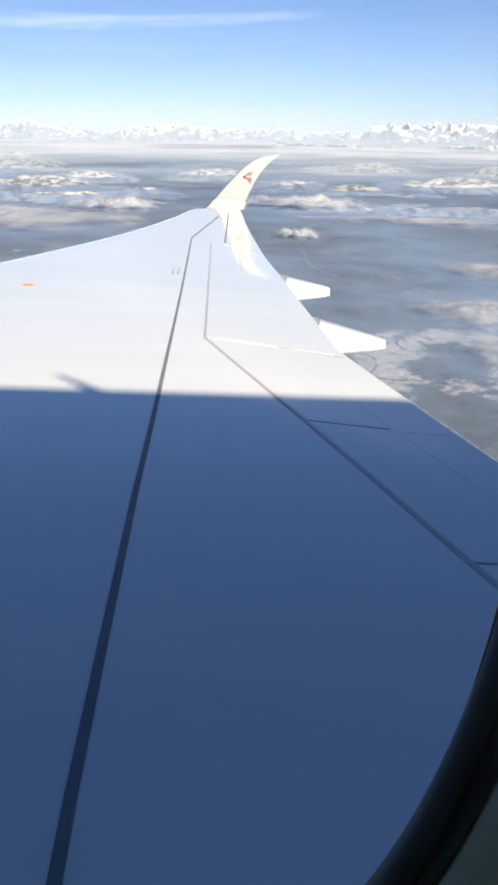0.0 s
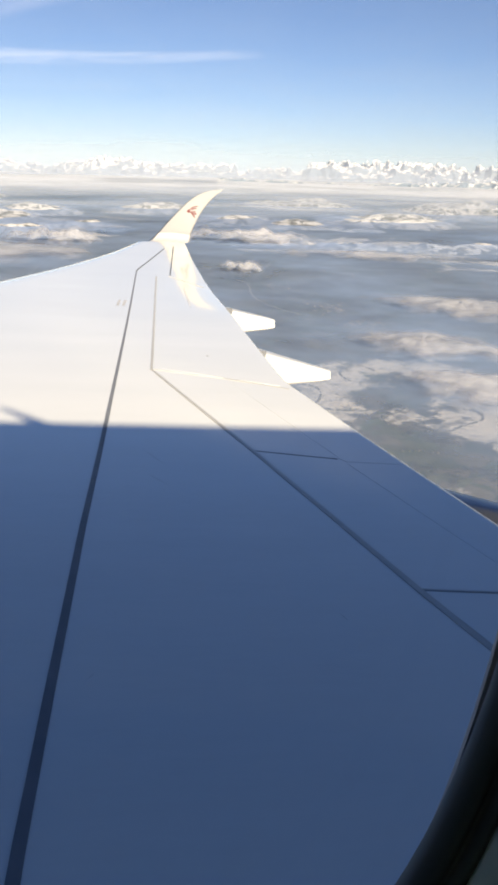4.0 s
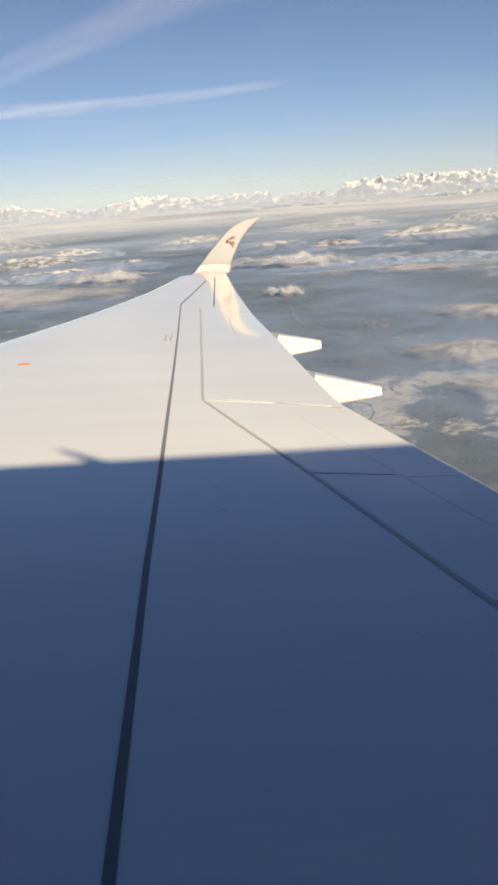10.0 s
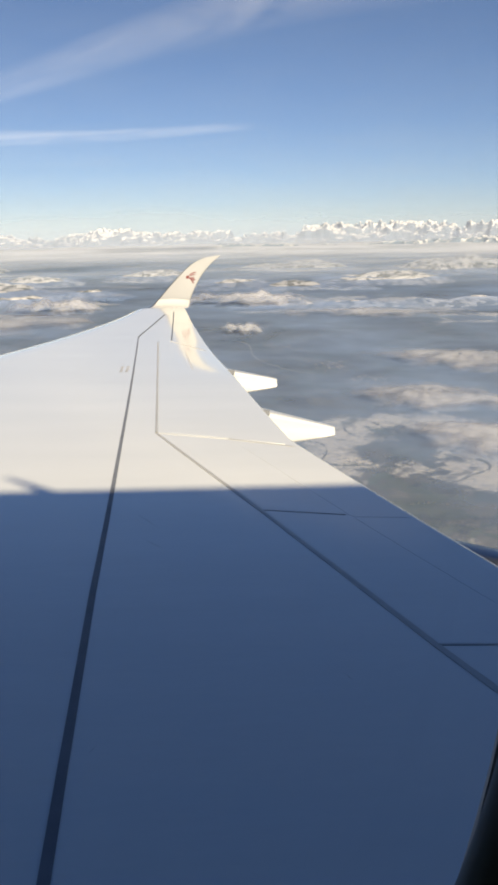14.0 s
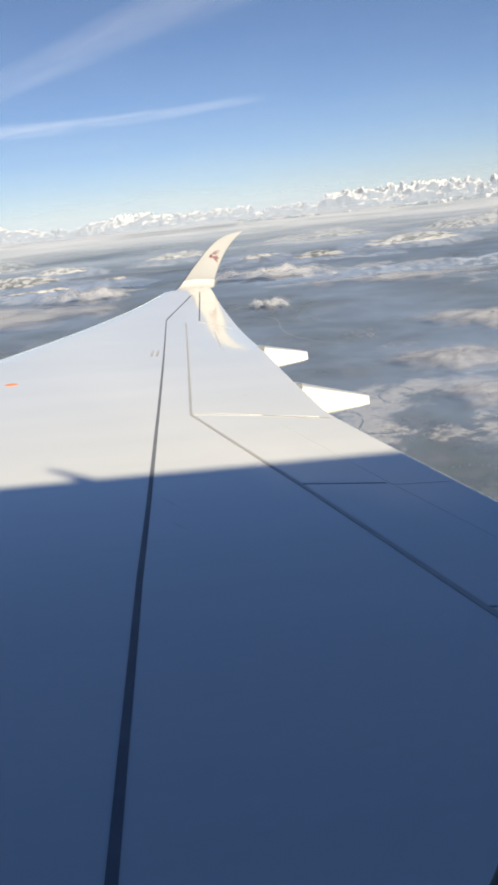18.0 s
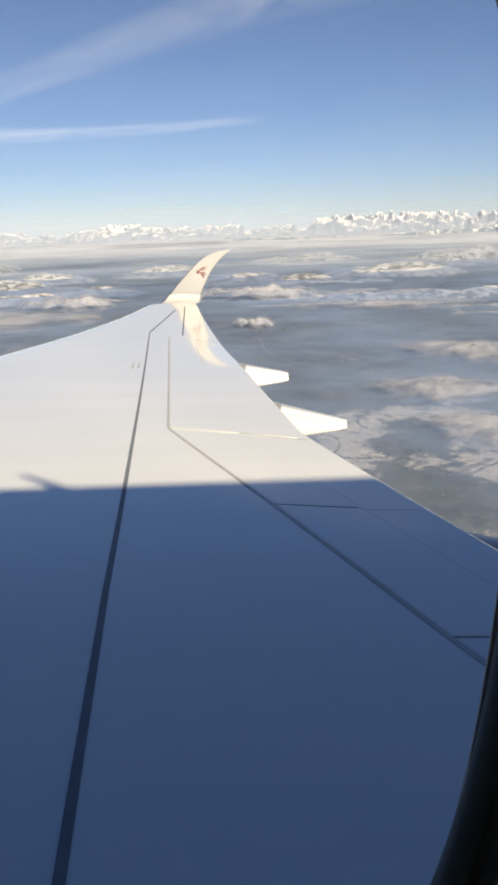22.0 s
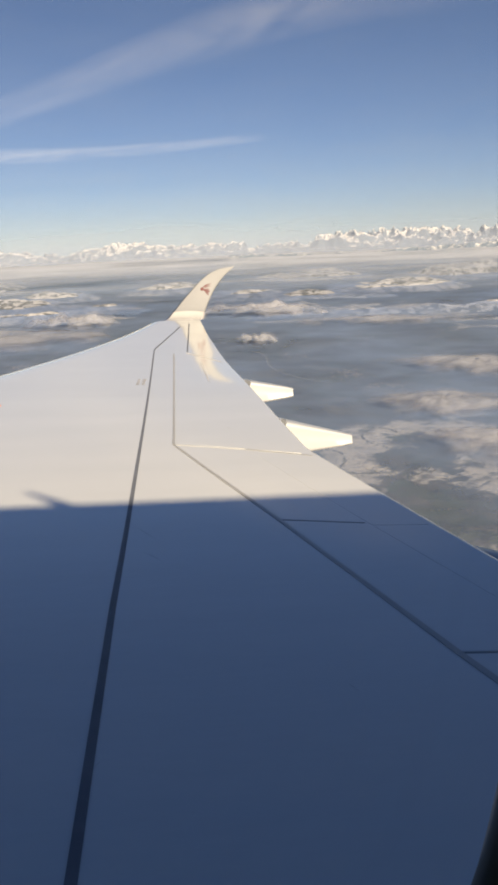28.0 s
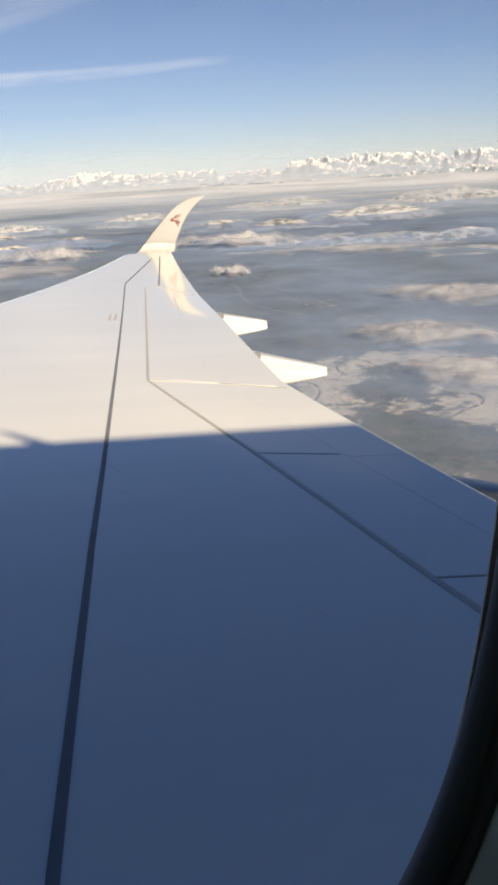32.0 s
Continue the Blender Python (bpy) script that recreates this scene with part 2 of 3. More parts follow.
seam("spar_line", [(-0.40, -0.3), (-0.52, 2.09), (-0.55, 2.95), (-0.61, 4.85), (-0.64, 6.42), (-0.70, 9.15), (-0.78, 13.2), (-0.91, 19.61)], 0.052, STRIP, "long dark sealant line", end=0.029)
seam("tip_seam", [(-0.91, 19.61), (-0.30, 23.79)], 0.035, SEAM)
seam("aileron_strip", [(-0.41, 18.74), (-0.28, 9.93)], 0.036, HINGE, "grey hinge line")
seam("spoiler_line", [(-0.28, 9.89), (0.726, 6.63), (1.12, 5.24), (1.47, 3.95), (1.69, 3.2), (2.1, 1.9)], 0.036, HINGE, "grey hinge line of the spoilers", end=0.05)


def panel(name, corners, label="", lift=(0.002, 0.002)):
    """A thin plate on the upper skin with its own rounded edge; corners in plan, in order round it."""
    a, b, c, d = [Vector((*p, 0)) for p in corners]
    n = 12
    vs = []
    for i in range(n + 1):
        for j in range(n + 1):
            p = (a.lerp(b, i / n)).lerp(d.lerp(c, i / n), j / n)
            vs.append((p.x, p.y, top_z(p.x, p.y) + lerp(*lift, j / n)))
    m = n + 1
    loop = [i * m for i in range(n)] + [n * m + j for j in range(n)] + [i * m + n for i in range(n, 0, -1)] + list(range(n, 0, -1))
    faces = grid_faces(m, m)
    k0 = len(vs)
    vs += [vs[i] for i in loop] + [(vs[i][0], vs[i][1], vs[i][2] - 0.012) for i in loop]
    q = len(loop)
    faces += [(k0 + i, k0 + (i + 1) % q, k0 + q + (i + 1) % q, k0 + q + i) for i in range(q)]
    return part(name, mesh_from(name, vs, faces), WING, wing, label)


panel("spoiler", [(-0.245, 9.84), (0.725, 6.65), (1.46, 6.45), (0.63, 9.45)], "hinged spoiler panel, closed")
panel("spoiler", [(0.755, 6.61), (1.483, 3.98), (2.195, 3.92), (1.49, 6.41)], "hinged spoiler panel, closed")
panel("spoiler", [(1.497, 3.94), (2.09, 2.02), (2.80, 1.95), (2.215, 3.88)], "hinged spoiler panel, closed")
panel("flap", [(0.69, 9.38), (1.52, 6.36), (2.02, 6.30), (1.36, 9.05)], "retracted flap section along the trailing edge")
panel("flap", [(1.53, 6.335), (2.24, 3.84), (2.62, 3.76), (2.04, 6.275)], "retracted flap section along the trailing edge")
panel("aileron", [(-0.37, 18.62), (-0.245, 10.0), (1.30, 9.15), (0.66, 17.9)], "closed aileron panel outboard of the flaps", (0.0007, 0.003))
seam("flap_end_seam", [(-0.25, 9.88), (0.63, 9.49)], 0.014, HINGE)
seam("flap_end_gap", [(0.63, 9.49), (1.40, 9.02)], 0.035, GREY_MARK)
seam("spoiler_seam", [(0.74, 6.63), (1.47, 6.43)], 0.016, GREY_MARK)
seam("spoiler_seam", [(1.47, 3.96), (2.2, 3.9)], 0.014, GREY_MARK)
seam("aileron_seam", [(-0.02, 24.4), (-0.09, 19.21)], 0.03, SEAM)
seam("aileron_gap", [(-0.11, 19.04), (0.68, 18.02)], 0.05, PALE_SEAM)
seam("trim_seam", [(0.22, 17.6), (0.32, 15.1)], 0.02, PALE_SEAM)
seam("leading_edge_trim", [(lead_x(y) + lerp(0.10, 0.06, (y - 12) / 12.8), y) for y in [12 + 0.64 * i for i in range(21)]], 0.10, BARE, "bare metal leading edge")
for dx in (-0.05, 0.06):
    seam("stencil_bar", [(-1.00 + dx, 15.45), (-1.00 + dx, 14.85)], 0.05, STENCIL, "faint grey stencil")

seam("paint_chip", [(0.47, 10.85), (0.50, 10.76)], 0.010, GREY_MARK, "small dark chip in the paint")

# small surface lamp near the leading edge
bm = bmesh.new()
bmesh.ops.create_uvsphere(bm, u_segments=16, v_segments=8, radius=0.5)
bmesh.ops.transform(bm, matrix=Matrix.Translation((-3.34, 13.17, top_z(-3.34, 13.17))) @ Matrix.Diagonal((0.22, 0.16, 0.035, 1)), verts=bm.verts)
lamp = part("marker_fairing", bm, ORANGE, wing, "small orange marker on the upper skin")


def fairing(y, edge, tail, tops, bottoms, wide, narrow, cover=True):
    """A flap track fairing: a boxy tapering pod under the trailing edge, with a cut-off tail."""
    rows, n, m = [], 26, 24
    for i in range(n + 1):
        x = lerp(edge - 2.4, tail, i / n)
        f = (x - edge) / (tail - edge)
        if f < 0:
            g = max(0.02, 1 + (x - edge) / 2.4) ** 0.5
            top, low, w = tops[0], lerp(tops[0] - 0.02, bottoms[0], g), wide * g
        else:
            top, low, w = lerp(*tops, f), lerp(*bottoms, f), lerp(wide, narrow, f)
        if i == n:
            top, low, w = top - 0.012, low + 0.012, w - 0.012
        for j in range(m):
            a = math.tau * j / m
            ca, sa = math.cos(a), math.sin(a)
            lean = 0.70 if sa > 0 else 1.0
            rows.append((x + (0.02 if i == n else 0), y + w * lean * math.copysign(abs(ca) ** 0.28, ca), (top + low) / 2 + (top - low) / 2 * math.copysign(abs(sa) ** 0.28, sa)))
    faces = grid_faces(n + 1, m, True) + [tuple(range(n * m, n * m + m)), tuple(reversed(range(m)))]
    me = mesh_from("flap_track_fairing", rows, faces)
    me.set_sharp_from_angle(angle=radians(35))
    pod = part("flap_track_fairing", me, FAIRING, wing, "tapered white pod with a cut-off tail")
    if not cover:
        return pod
    bm = bmesh.new()
    bmesh.ops.create_cube(bm, size=1)
    bmesh.ops.transform(bm, matrix=Matrix.Translation((edge + 0.05, y - wide * 0.70, tops[0] - 0.03)) @ Matrix.Diagonal((0.14, 0.05, 0.10, 1)), verts=bm.verts)
    bmesh.ops.bevel(bm, geom=bm.edges[:], offset=0.012, segments=2, affect="EDGES")
    part("hinge_cover", bm, STRIP, pod, "small grey hinge cover")
    return pod


fairing(15.2, 1.02, 1.97, (-2.76, -2.95), (-3.26, -3.13), 0.24, 0.10)
fairing(11.5, 1.26, 2.39, (-2.70, -2.99), (-3.26, -3.14), 0.24, 0.09)
fairing(5.7, 2.22, 3.3, (-2.49, -2.74), (-2.98, -2.87), 0.22, 0.09, False)

# ---- fuselage, cabin and window ----
HULL_Y, HULL_Z, HULL_R = -2.76, -0.40, 2.985


def hull(name, radius, x0, x1, gaps, flip=False):
    """A tube along x with rectangular gaps: x from and to, z from and to, and which side."""
    xs = sorted(set([x0, x1] + [lerp(x0, x1, i / 8) for i in range(9)] + [x for g in gaps for x in g[:2]]))
    angs = [-math.pi + math.tau * i / 96 for i in range(96)]
    for x_a, x_b, z0, z1, side in gaps:
        for z in (z0, z1):
            a = math.asin((z - HULL_Z) / radius)
            angs.append(a if side > 0 else math.pi - a if a >= 0 else -math.pi - a)
    angs = sorted(set(round(a, 6) for a in angs))
    vs = [(x, HULL_Y + radius * math.cos(a), HULL_Z + radius * math.sin(a)) for x in xs for a in angs]
    n, faces = len(angs), []
    for i in range(len(xs) - 1):
        for j in range(n):
            a2 = angs[(j + 1) % n] + (math.tau if j == n - 1 else 0)
            am, xm = (angs[j] + a2) / 2, (xs[i] + xs[i + 1]) / 2
            zm = HULL_Z + radius * math.sin(am)
            if any(g[0] < xm < g[1] and g[2] < zm < g[3] and math.cos(am) * g[4] > 0 for g in gaps):
                continue
            q = (i * n + j, i * n + (j + 1) % n, (i + 1) * n + (j + 1) % n, (i + 1) * n + j)
            faces.append(q if not flip else q[::-1])
    faces += [tuple(range(n)), tuple(reversed(range((len(xs) - 1) * n, len(xs) * n)))]
    return mesh_from(name, vs, faces)


# The far-side row is unseen, cut to let sun brighten the cabin lining.
GAPS = [(-0.30, 0.25, -0.40, 0.25, 1)] + [(-5.0 + 0.53 * i, -4.76 + 0.53 * i, -0.28, 0.08, -1) for i in range(18)]
fuselage = tagged(new("fuselage"), "white airliner fuselage behind the cabin window", "fuselage", kind="structure")
fuselage.matrix_world = BANK
part("fuselage_skin", hull("fuselage_skin", HULL_R, -14, 12, GAPS), WHITE, fuselage)
cabin = tagged(new("wall_cabin"), "plain pale grey curved cabin lining", "wall", kind="structure")
cabin.matrix_world = BANK
part("cabin_lining", hull("cabin_lining", HULL_R - 0.05, -13, 11, GAPS, True), LINING, cabin)

# blade aerial on the crown, whose shadow shows on the wing
vs = []
lean = radians(26)
for i in range(7):
    f = i / 6
    for c in range(12):
        a = math.tau * c / 12
        r = HULL_R - 0.03 + 0.27 * f
        side = 0.03 * (1 - 0.6 * f) * math.sin(a)
        vs.append((0.95 - 0.42 * f + 0.11 * (1 - 0.75 * f) * math.cos(a), HULL_Y + r * math.sin(lean) + side, HULL_Z + r * math.cos(lean)))
part("blade_aerial", mesh_from("blade_aerial", vs, grid_faces(7, 12, True) + [tuple(range(72, 84))]), WHITE, fuselage)

WIN_U, WIN_Z, WIN_W, WIN_UP, WIN_DOWN = -0.055, -0.052, 0.1185, 0.172, 0.252


def oval(grow, y, n=96, tall=0.0):
    """A ring of points: the window's outline, let out by grow metres."""
    out = []
    for i in range(n):
        a = math.tau * i / n
        ca, sa = math.cos(a), math.sin(a)
        e = 2 / 2.3
        h = (WIN_UP if sa > 0 else WIN_DOWN) + grow + tall
        out.append(Vector((WIN_U + (WIN_W + grow) * math.copysign(abs(ca) ** e, ca), y, WIN_Z + h * math.copysign(abs(sa) ** e, sa))))
    return out


def rings(name, profile, material, parent, label="", n=96):
    vs = [p for grow, y in profile for p in oval(grow, y, n)]
    return part(name, mesh_from(name, vs, grid_faces(len(profile), n, True)), material, parent, label)


window = tagged(new("window_1"), "oval airliner cabin window with a black rubber seal", "window", kind="structure")
window.matrix_world = BANK
vs = [p for grow, y in ((0.075, 0.25), (0.03, 0.222), (0.0105, 0.2075), (0.0085, 0.206), (0.006, 0.2)) for p in oval(grow, y, 96, 0.05)]
part("outer_rim", mesh_from("outer_rim", vs, grid_faces(5, 96, True)), RIM, window, "pale rim round the outer pane")
rings("seal", [(0.003, 0.189), (0.0, 0.1825), (0.0005, 0.180), (0.002, 0.177), (0.004, 0.1745), (0.0055, 0.174), (0.0063, 0.1755), (0.0071, 0.174), (0.0085, 0.171), (0.0100, 0.170), (0.0110, 0.171)], RUBBER, window, "ribbed black rubber seal")
rings("reveal", [(0.0100, 0.172), (0.0110, 0.169), (0.0145, 0.165), (0.021, 0.161), (0.034, 0.158), (0.06, 0.156), (0.30, 0.15)], LINING, window, "rounded pale grey window surround")
rings("skin_edge", [(0.085, 0.243), (0.10, 0.246), (0.30, 0.243)], WHITE, window)
vs = oval(0.035, 0.213)
pane = part("pane", mesh_from("pane", vs, [tuple(range(len(vs)))], False), PANE, window, "clear acrylic pane")
pane.visible_shadow = False

SCRATCH = Mat("scratch", (0.55, 0.58, 0.62), 0.6)
sc = SCRATCH.node("ShaderNodeBsdfTransparent")
sm = SCRATCH.node("ShaderNodeMixShader", Fac=0.22)
SCRATCH.link(sc.outputs[0], sm.inputs[1])
SCRATCH.link(SCRATCH.b.outputs[0], sm.inputs[2])
SCRATCH.link(sm.outputs[0], SCRATCH.nt.nodes["Material Output"].inputs[0])
for x0, z0, x1, z1 in ((-0.045, -0.080, -0.038, -0.085), (-0.043, -0.088, -0.037, -0.0915), (-0.062, -0.160, -0.059, -0.157), (0.018, -0.135, 0.022, -0.1385)):
    dx, dz = x1 - x0, z1 - z0
    ln = math.hypot(dx, dz)
    px, pz = -dz / ln * 0.00012, dx / ln * 0.00012
    vs = [(x0, 0.2125, z0), ((x0 + x1) / 2 + px, 0.2125, (z0 + z1) / 2 + pz), (x1, 0.2125, z1), ((x0 + x1) / 2 - px, 0.2125, (z0 + z1) / 2 - pz)]
    mark_ob = part("scratch", mesh_from("scratch", vs, [(0, 1, 2, 3)], False), SCRATCH, pane, "faint scratch in the acrylic")

# ---- land, mountains, clouds: all at the scale of a model, within the lens's reach ----
EYE = 130.0


def land_height(x, y):
    r = math.hypot(x, y)
    p = Vector((x, y, 0))
    h = 9 * noise.fractal(p / 420, 1.0, 2.0, 4) * min(1, r / 900) + 1.2 * noise.fractal(p / 60, 1.0, 2.0, 3)
    far = min(1.0, max(0.0, (r - 1500) / 1500))
    return -EYE + h + far * 14 * max(0.0, noise.fractal(p / 300 + Vector((7, 3, 0)), 0.9, 2.0, 4))


def sector(az0, az1, na, r0, r1, nr):
    """Plan points on arcs, evenly spread as the eye sees them."""
    pts = []
    for i in range(nr + 1):
        d = lerp(1 / r0, 1 / r1, i / nr)
        for j in range(na + 1):
            a = radians(lerp(az0, az1, j / na))
            pts.append((math.sin(a) / d, math.cos(a) / d))
    return pts


def ground_material():
    k = Mat("farmland", (0.08, 0.1, 0.04), 0.95)
    k.b.inputs["Specular IOR Level"].default_value = 0.1
    co = k.coords()
    warp = k.node("ShaderNodeTexNoise", Scale=0.02, Detail=3.0)
    k.link(co, warp.inputs["Vector"])
    add = k.node("ShaderNodeVectorMath")
    add.operation = "MULTIPLY_ADD"
    k.link(warp.outputs["Color"], add.inputs[0])
    add.inputs[1].default_value = (22, 22, 0)
    k.link(co, add.inputs[2])
    wco = add.outputs[0]
    vor = k.node("ShaderNodeTexVoronoi", Scale=0.085, Randomness=0.9)
    vor.distance = "MANHATTAN"
    k.link(wco, vor.inputs["Vector"])
    sep = k.node("ShaderNodeSeparateColor")
    k.link(vor.outputs["Color"], sep.inputs[0])
    fields = k.ramp(sep.outputs[0], [(0.0, (0.05, 0.06, 0.035)), (0.25, (0.075, 0.09, 0.05)), (0.45, (0.11, 0.11, 0.07)), (0.62, (0.06, 0.07, 0.045)), (0.8, (0.14, 0.12, 0.09)), (1.0, (0.095, 0.085, 0.065))])
    edge = k.node("ShaderNodeTexVoronoi", Scale=0.085, Randomness=0.9)
    edge.feature = "DISTANCE_TO_EDGE"
    k.link(wco, edge.inputs["Vector"])
    hedge = k.ramp(edge.outputs["Distance"], [(0.02, 0.55), (0.05, 0.0)])
    col = k.mix(hedge, fields, (0.05, 0.055, 0.04))
    fine = k.noise(co, 0.35, 6, 0.7)
    wood = k.ramp(k.noise(co, 0.016, 7, 0.66), [(0.50, 0.0), (0.54, 1.0)])
    woodcol = k.mix(fine, (0.028, 0.03, 0.018), (0.085, 0.07, 0.05))
    col = k.mix(wood, col, woodcol)
    # snow lying in patches
    pos = k.node("ShaderNodeSeparateXYZ")
    k.link(co, pos.inputs[0])
    dist = k.math("POWER", k.math("ADD", k.math("POWER", pos.outputs[0], 2.0), k.math("POWER", pos.outputs[1], 2.0)), 0.5)
    ratio = k.math("DIVIDE", pos.outputs[0], pos.outputs[1])
    near = k.math("MULTIPLY", k.ramp(ratio, [(0.12, 0.0), (0.20, 1.0)]), k.ramp(k.math("DIVIDE", dist, 1000.0), [(0.48, 1.0), (0.68, 0.0)]))
    ridge = k.math("MULTIPLY", k.ramp(ratio, [(0.05, 0.0), (0.10, 1.0)]), k.ramp(k.math("DIVIDE", dist, 2000.0), [(0.53, 0.0), (0.60, 1.0), (0.72, 1.0), (0.79, 0.0)]))
    west = k.math("MULTIPLY", k.ramp(k.math("ADD", ratio, 0.5), [(0.40, 1.0), (0.46, 0.0)]), k.ramp(k.math("DIVIDE", dist, 2000.0), [(0.66, 0.0), (0.72, 1.0), (0.92, 1.0), (0.98, 0.0)]))
    far = k.ramp(k.math("DIVIDE", dist, 5000.0), [(0.36, 0.0), (0.42, 0.6), (0.55, 1.0)])
    amount = k.math("MAXIMUM", k.math("MAXIMUM", near, k.math("MULTIPLY", ridge, 0.8)), k.math("MAXIMUM", k.math("MULTIPLY", far, 0.7), k.math("MULTIPLY", west, 0.95)))
    sn = k.noise(k.coords((0.8, 1, 1)), 0.0085, 8, 0.62, 0.5)
    snow = k.ramp(k.math("ADD", k.math("MULTIPLY", amount, 0.215), sn), [(0.66, 0.0), (0.685, 1.0)])
    cut = k.ramp(k.noise(wco, 0.06, 5, 0.7), [(0.38, 0.2), (0.50, 1.0)])
    snow = k.math("MULTIPLY", snow, cut)
    col = k.mix(snow, col, (0.62, 0.57, 0.50))
    lum = k.math("ADD", k.math("MULTIPLY", fine, 0.7), 0.5)
    mul = k.node("ShaderNodeMix")
    mul.data_type, mul.blend_type = "RGBA", "MULTIPLY"
    mul.inputs[0].default_value = 1.0
    k.link(col, mul.inputs[6])
    k.link(lum, mul.inputs[7])
    k.colour(mul.outputs[2])
    k.bump(k.math("ADD", fine, k.math("MULTIPLY", wood, 1.0)), 0.6, 1.5)
    return k


FARM = ground_material()
angles = sorted(set([lerp(-40, 40, i / 260) for i in range(261)] + [lerp(40, 320, i / 40) for i in range(41)]))[:-1]
dists = [1 / lerp(1 / 240, 1 / 4950, i / 150) for i in range(151)]
verts = [(0, 0, -EYE)]
for d in dists:
    for a in angles:
        x, y = d * math.sin(radians(a)), d * math.cos(radians(a))
        verts.append((x, y, land_height(x, y)))
n = len(angles)
faces = grid_faces(len(dists), n, True, 1) + [(0, 1 + (j + 1) % n, 1 + j) for j in range(n)]
ground = tagged(new("ground", mesh_from("ground", verts, faces)), "green and brown winter farmland with woods and snow patches", "ground", kind="structure")
ground.data.materials.append(FARM.m)


def rock_shade_material():
    k = Mat("snow_rock_shade", (0.5, 0.5, 0.5), 0.9)
    co = k.coords()
    n1 = k.noise(co, 0.03, 8, 0.65)
    g = k.node("ShaderNodeNewGeometry")
    s = k.node("ShaderNodeSeparateXYZ")
    k.link(g.outputs["Normal"], s.inputs[0])
    p = k.node("ShaderNodeSeparateXYZ")
    k.link(co, p.inputs[0])
    high = k.math("DIVIDE", k.math("ADD", p.outputs[2], 100.0), 130.0)
    f = k.math("ADD", k.math("MULTIPLY", s.outputs[2], 0.55), k.math("ADD", k.math("MULTIPLY", n1, 0.7), k.math("MULTIPLY", high, 0.28)))
    snow = k.ramp(f, [(0.90, 0.0), (0.99, 1.0)])
    # Dark blue: bare rock, and shade painted onto the steep faces.
    rock = k.mix(n1, (0.12, 0.16, 0.23), (0.21, 0.25, 0.31))
    k.colour(k.mix(snow, rock, (0.76, 0.76, 0.79)))
    k.bump(k.noise(co, 0.09, 7, 0.7), 1.0, 8.0)
    return k


ROCK_SHADE = rock_shade_material()


def crags(p):
    """Sharp-crested relief, 0 to about 1."""
    total, weight, size = 0.0, 1.0, 1.0
    for octave in range(7):
        r = max(0.0, 1 - 1.9 * abs(noise.noise(p * size + Vector((0, 0, 3.7 * octave))))) ** 1.6
        total += r * size ** -0.86 * weight
        weight = min(1.0, 0.35 + 0.9 * r)
        size *= 2.07
    return 0.53 * total


def range_of_peaks(name, az0, az1, r0, r1, base, rise, fine, seed, label):
    na, nr = 1300, 64
    verts = []
    for i in range(nr + 1):
        d = lerp(r0, r1, i / nr)
        env = math.sin(math.pi * min(1, (i + 0.5) / nr)) ** 0.7
        for j in range(na + 1):
            a = radians(lerp(az0, az1, j / na))
            x, y = d * math.sin(a), d * math.cos(a)
            m = crags(Vector((x / fine + seed, y / fine, seed)))
            big = 0.85 + 0.35 * noise.noise(Vector((x / 420 + seed, 0.5, 0)))
            verts.append((x, y, base + env * rise * (0.46 + 0.58 * m) * big))
    me = mesh_from(name, verts, grid_faces(nr + 1, na + 1))
    me.materials.append(ROCK_SHADE.m)
    return tagged(new(name, me), label, "mountains", kind="structure")


range_of_peaks("mountain_range", -34, 34, 4250, 4850, -EYE, 144, 150, 3.0, "long snow-covered alpine range, rock and painted shade in blue-grey")
range_of_peaks("foothill_range", 3, 34, 3300, 3900, -EYE, 74, 170, 8.0, "lower blue-grey range streaked with snow before the high peaks")


def hill_material():
    k = Mat("snowy_hill", (0.6, 0.6, 0.6), 0.9)
    co = k.coords()
    n1 = k.noise(k.coords((1, 0.4, 1)), 0.055, 8, 0.75, 0.5)
    cells = k.node("ShaderNodeTexVoronoi", Scale=0.08)
    k.link(co, cells.inputs["Vector"])
    s = k.node("ShaderNodeSeparateColor")
    k.link(cells.outputs["Color"], s.inputs[0])
    f = k.math("ADD", n1, k.math("MULTIPLY", k.math("SUBTRACT", s.outputs[0], 0.5), 0.22))
    woods_here = k.mix(k.noise(co, 0.2, 5), (0.08, 0.10, 0.12), (0.17, 0.17, 0.17))
    k.colour(k.mix(k.ramp(f, [(0.43, 0.0), (0.53, 1.0)]), woods_here, (0.52, 0.53, 0.57)))
    k.bump(k.noise(co, 0.15, 6, 0.7), 0.6, 2.0)
    return k


HILL = hill_material()


def snowy_hill(az, r, wide, deep, tall, seed):
    """A low rolling ridge that sinks into the plain all round."""
    a = radians(az)
    nx, ny = 70, 34
    vs = []
    for i in range(ny + 1):
        for j in range(nx + 1):
            u, v = 2 * j / nx - 1, 2 * i / ny - 1
            x, y = r * math.sin(a) + u * wide / 2, r * math.cos(a) + v * deep / 2
            q = max(0.0, 1 - u * u) ** 0.8 * max(0.0, 1 - v * v)
            m = noise.fractal(Vector((x / 120 + seed, y / 120, seed)), 0.9, 2.1, 6)
            vs.append((x, y, land_height(x, y) - 6 + tall * q * (0.85 + 0.5 * m)))
    me = mesh_from("hill", vs, grid_faces(ny + 1, nx + 1))
    me.materials.append(HILL.m)
    return tagged(new("hill", me), "low wooded hill with snow-covered fields", "hill", kind="structure")


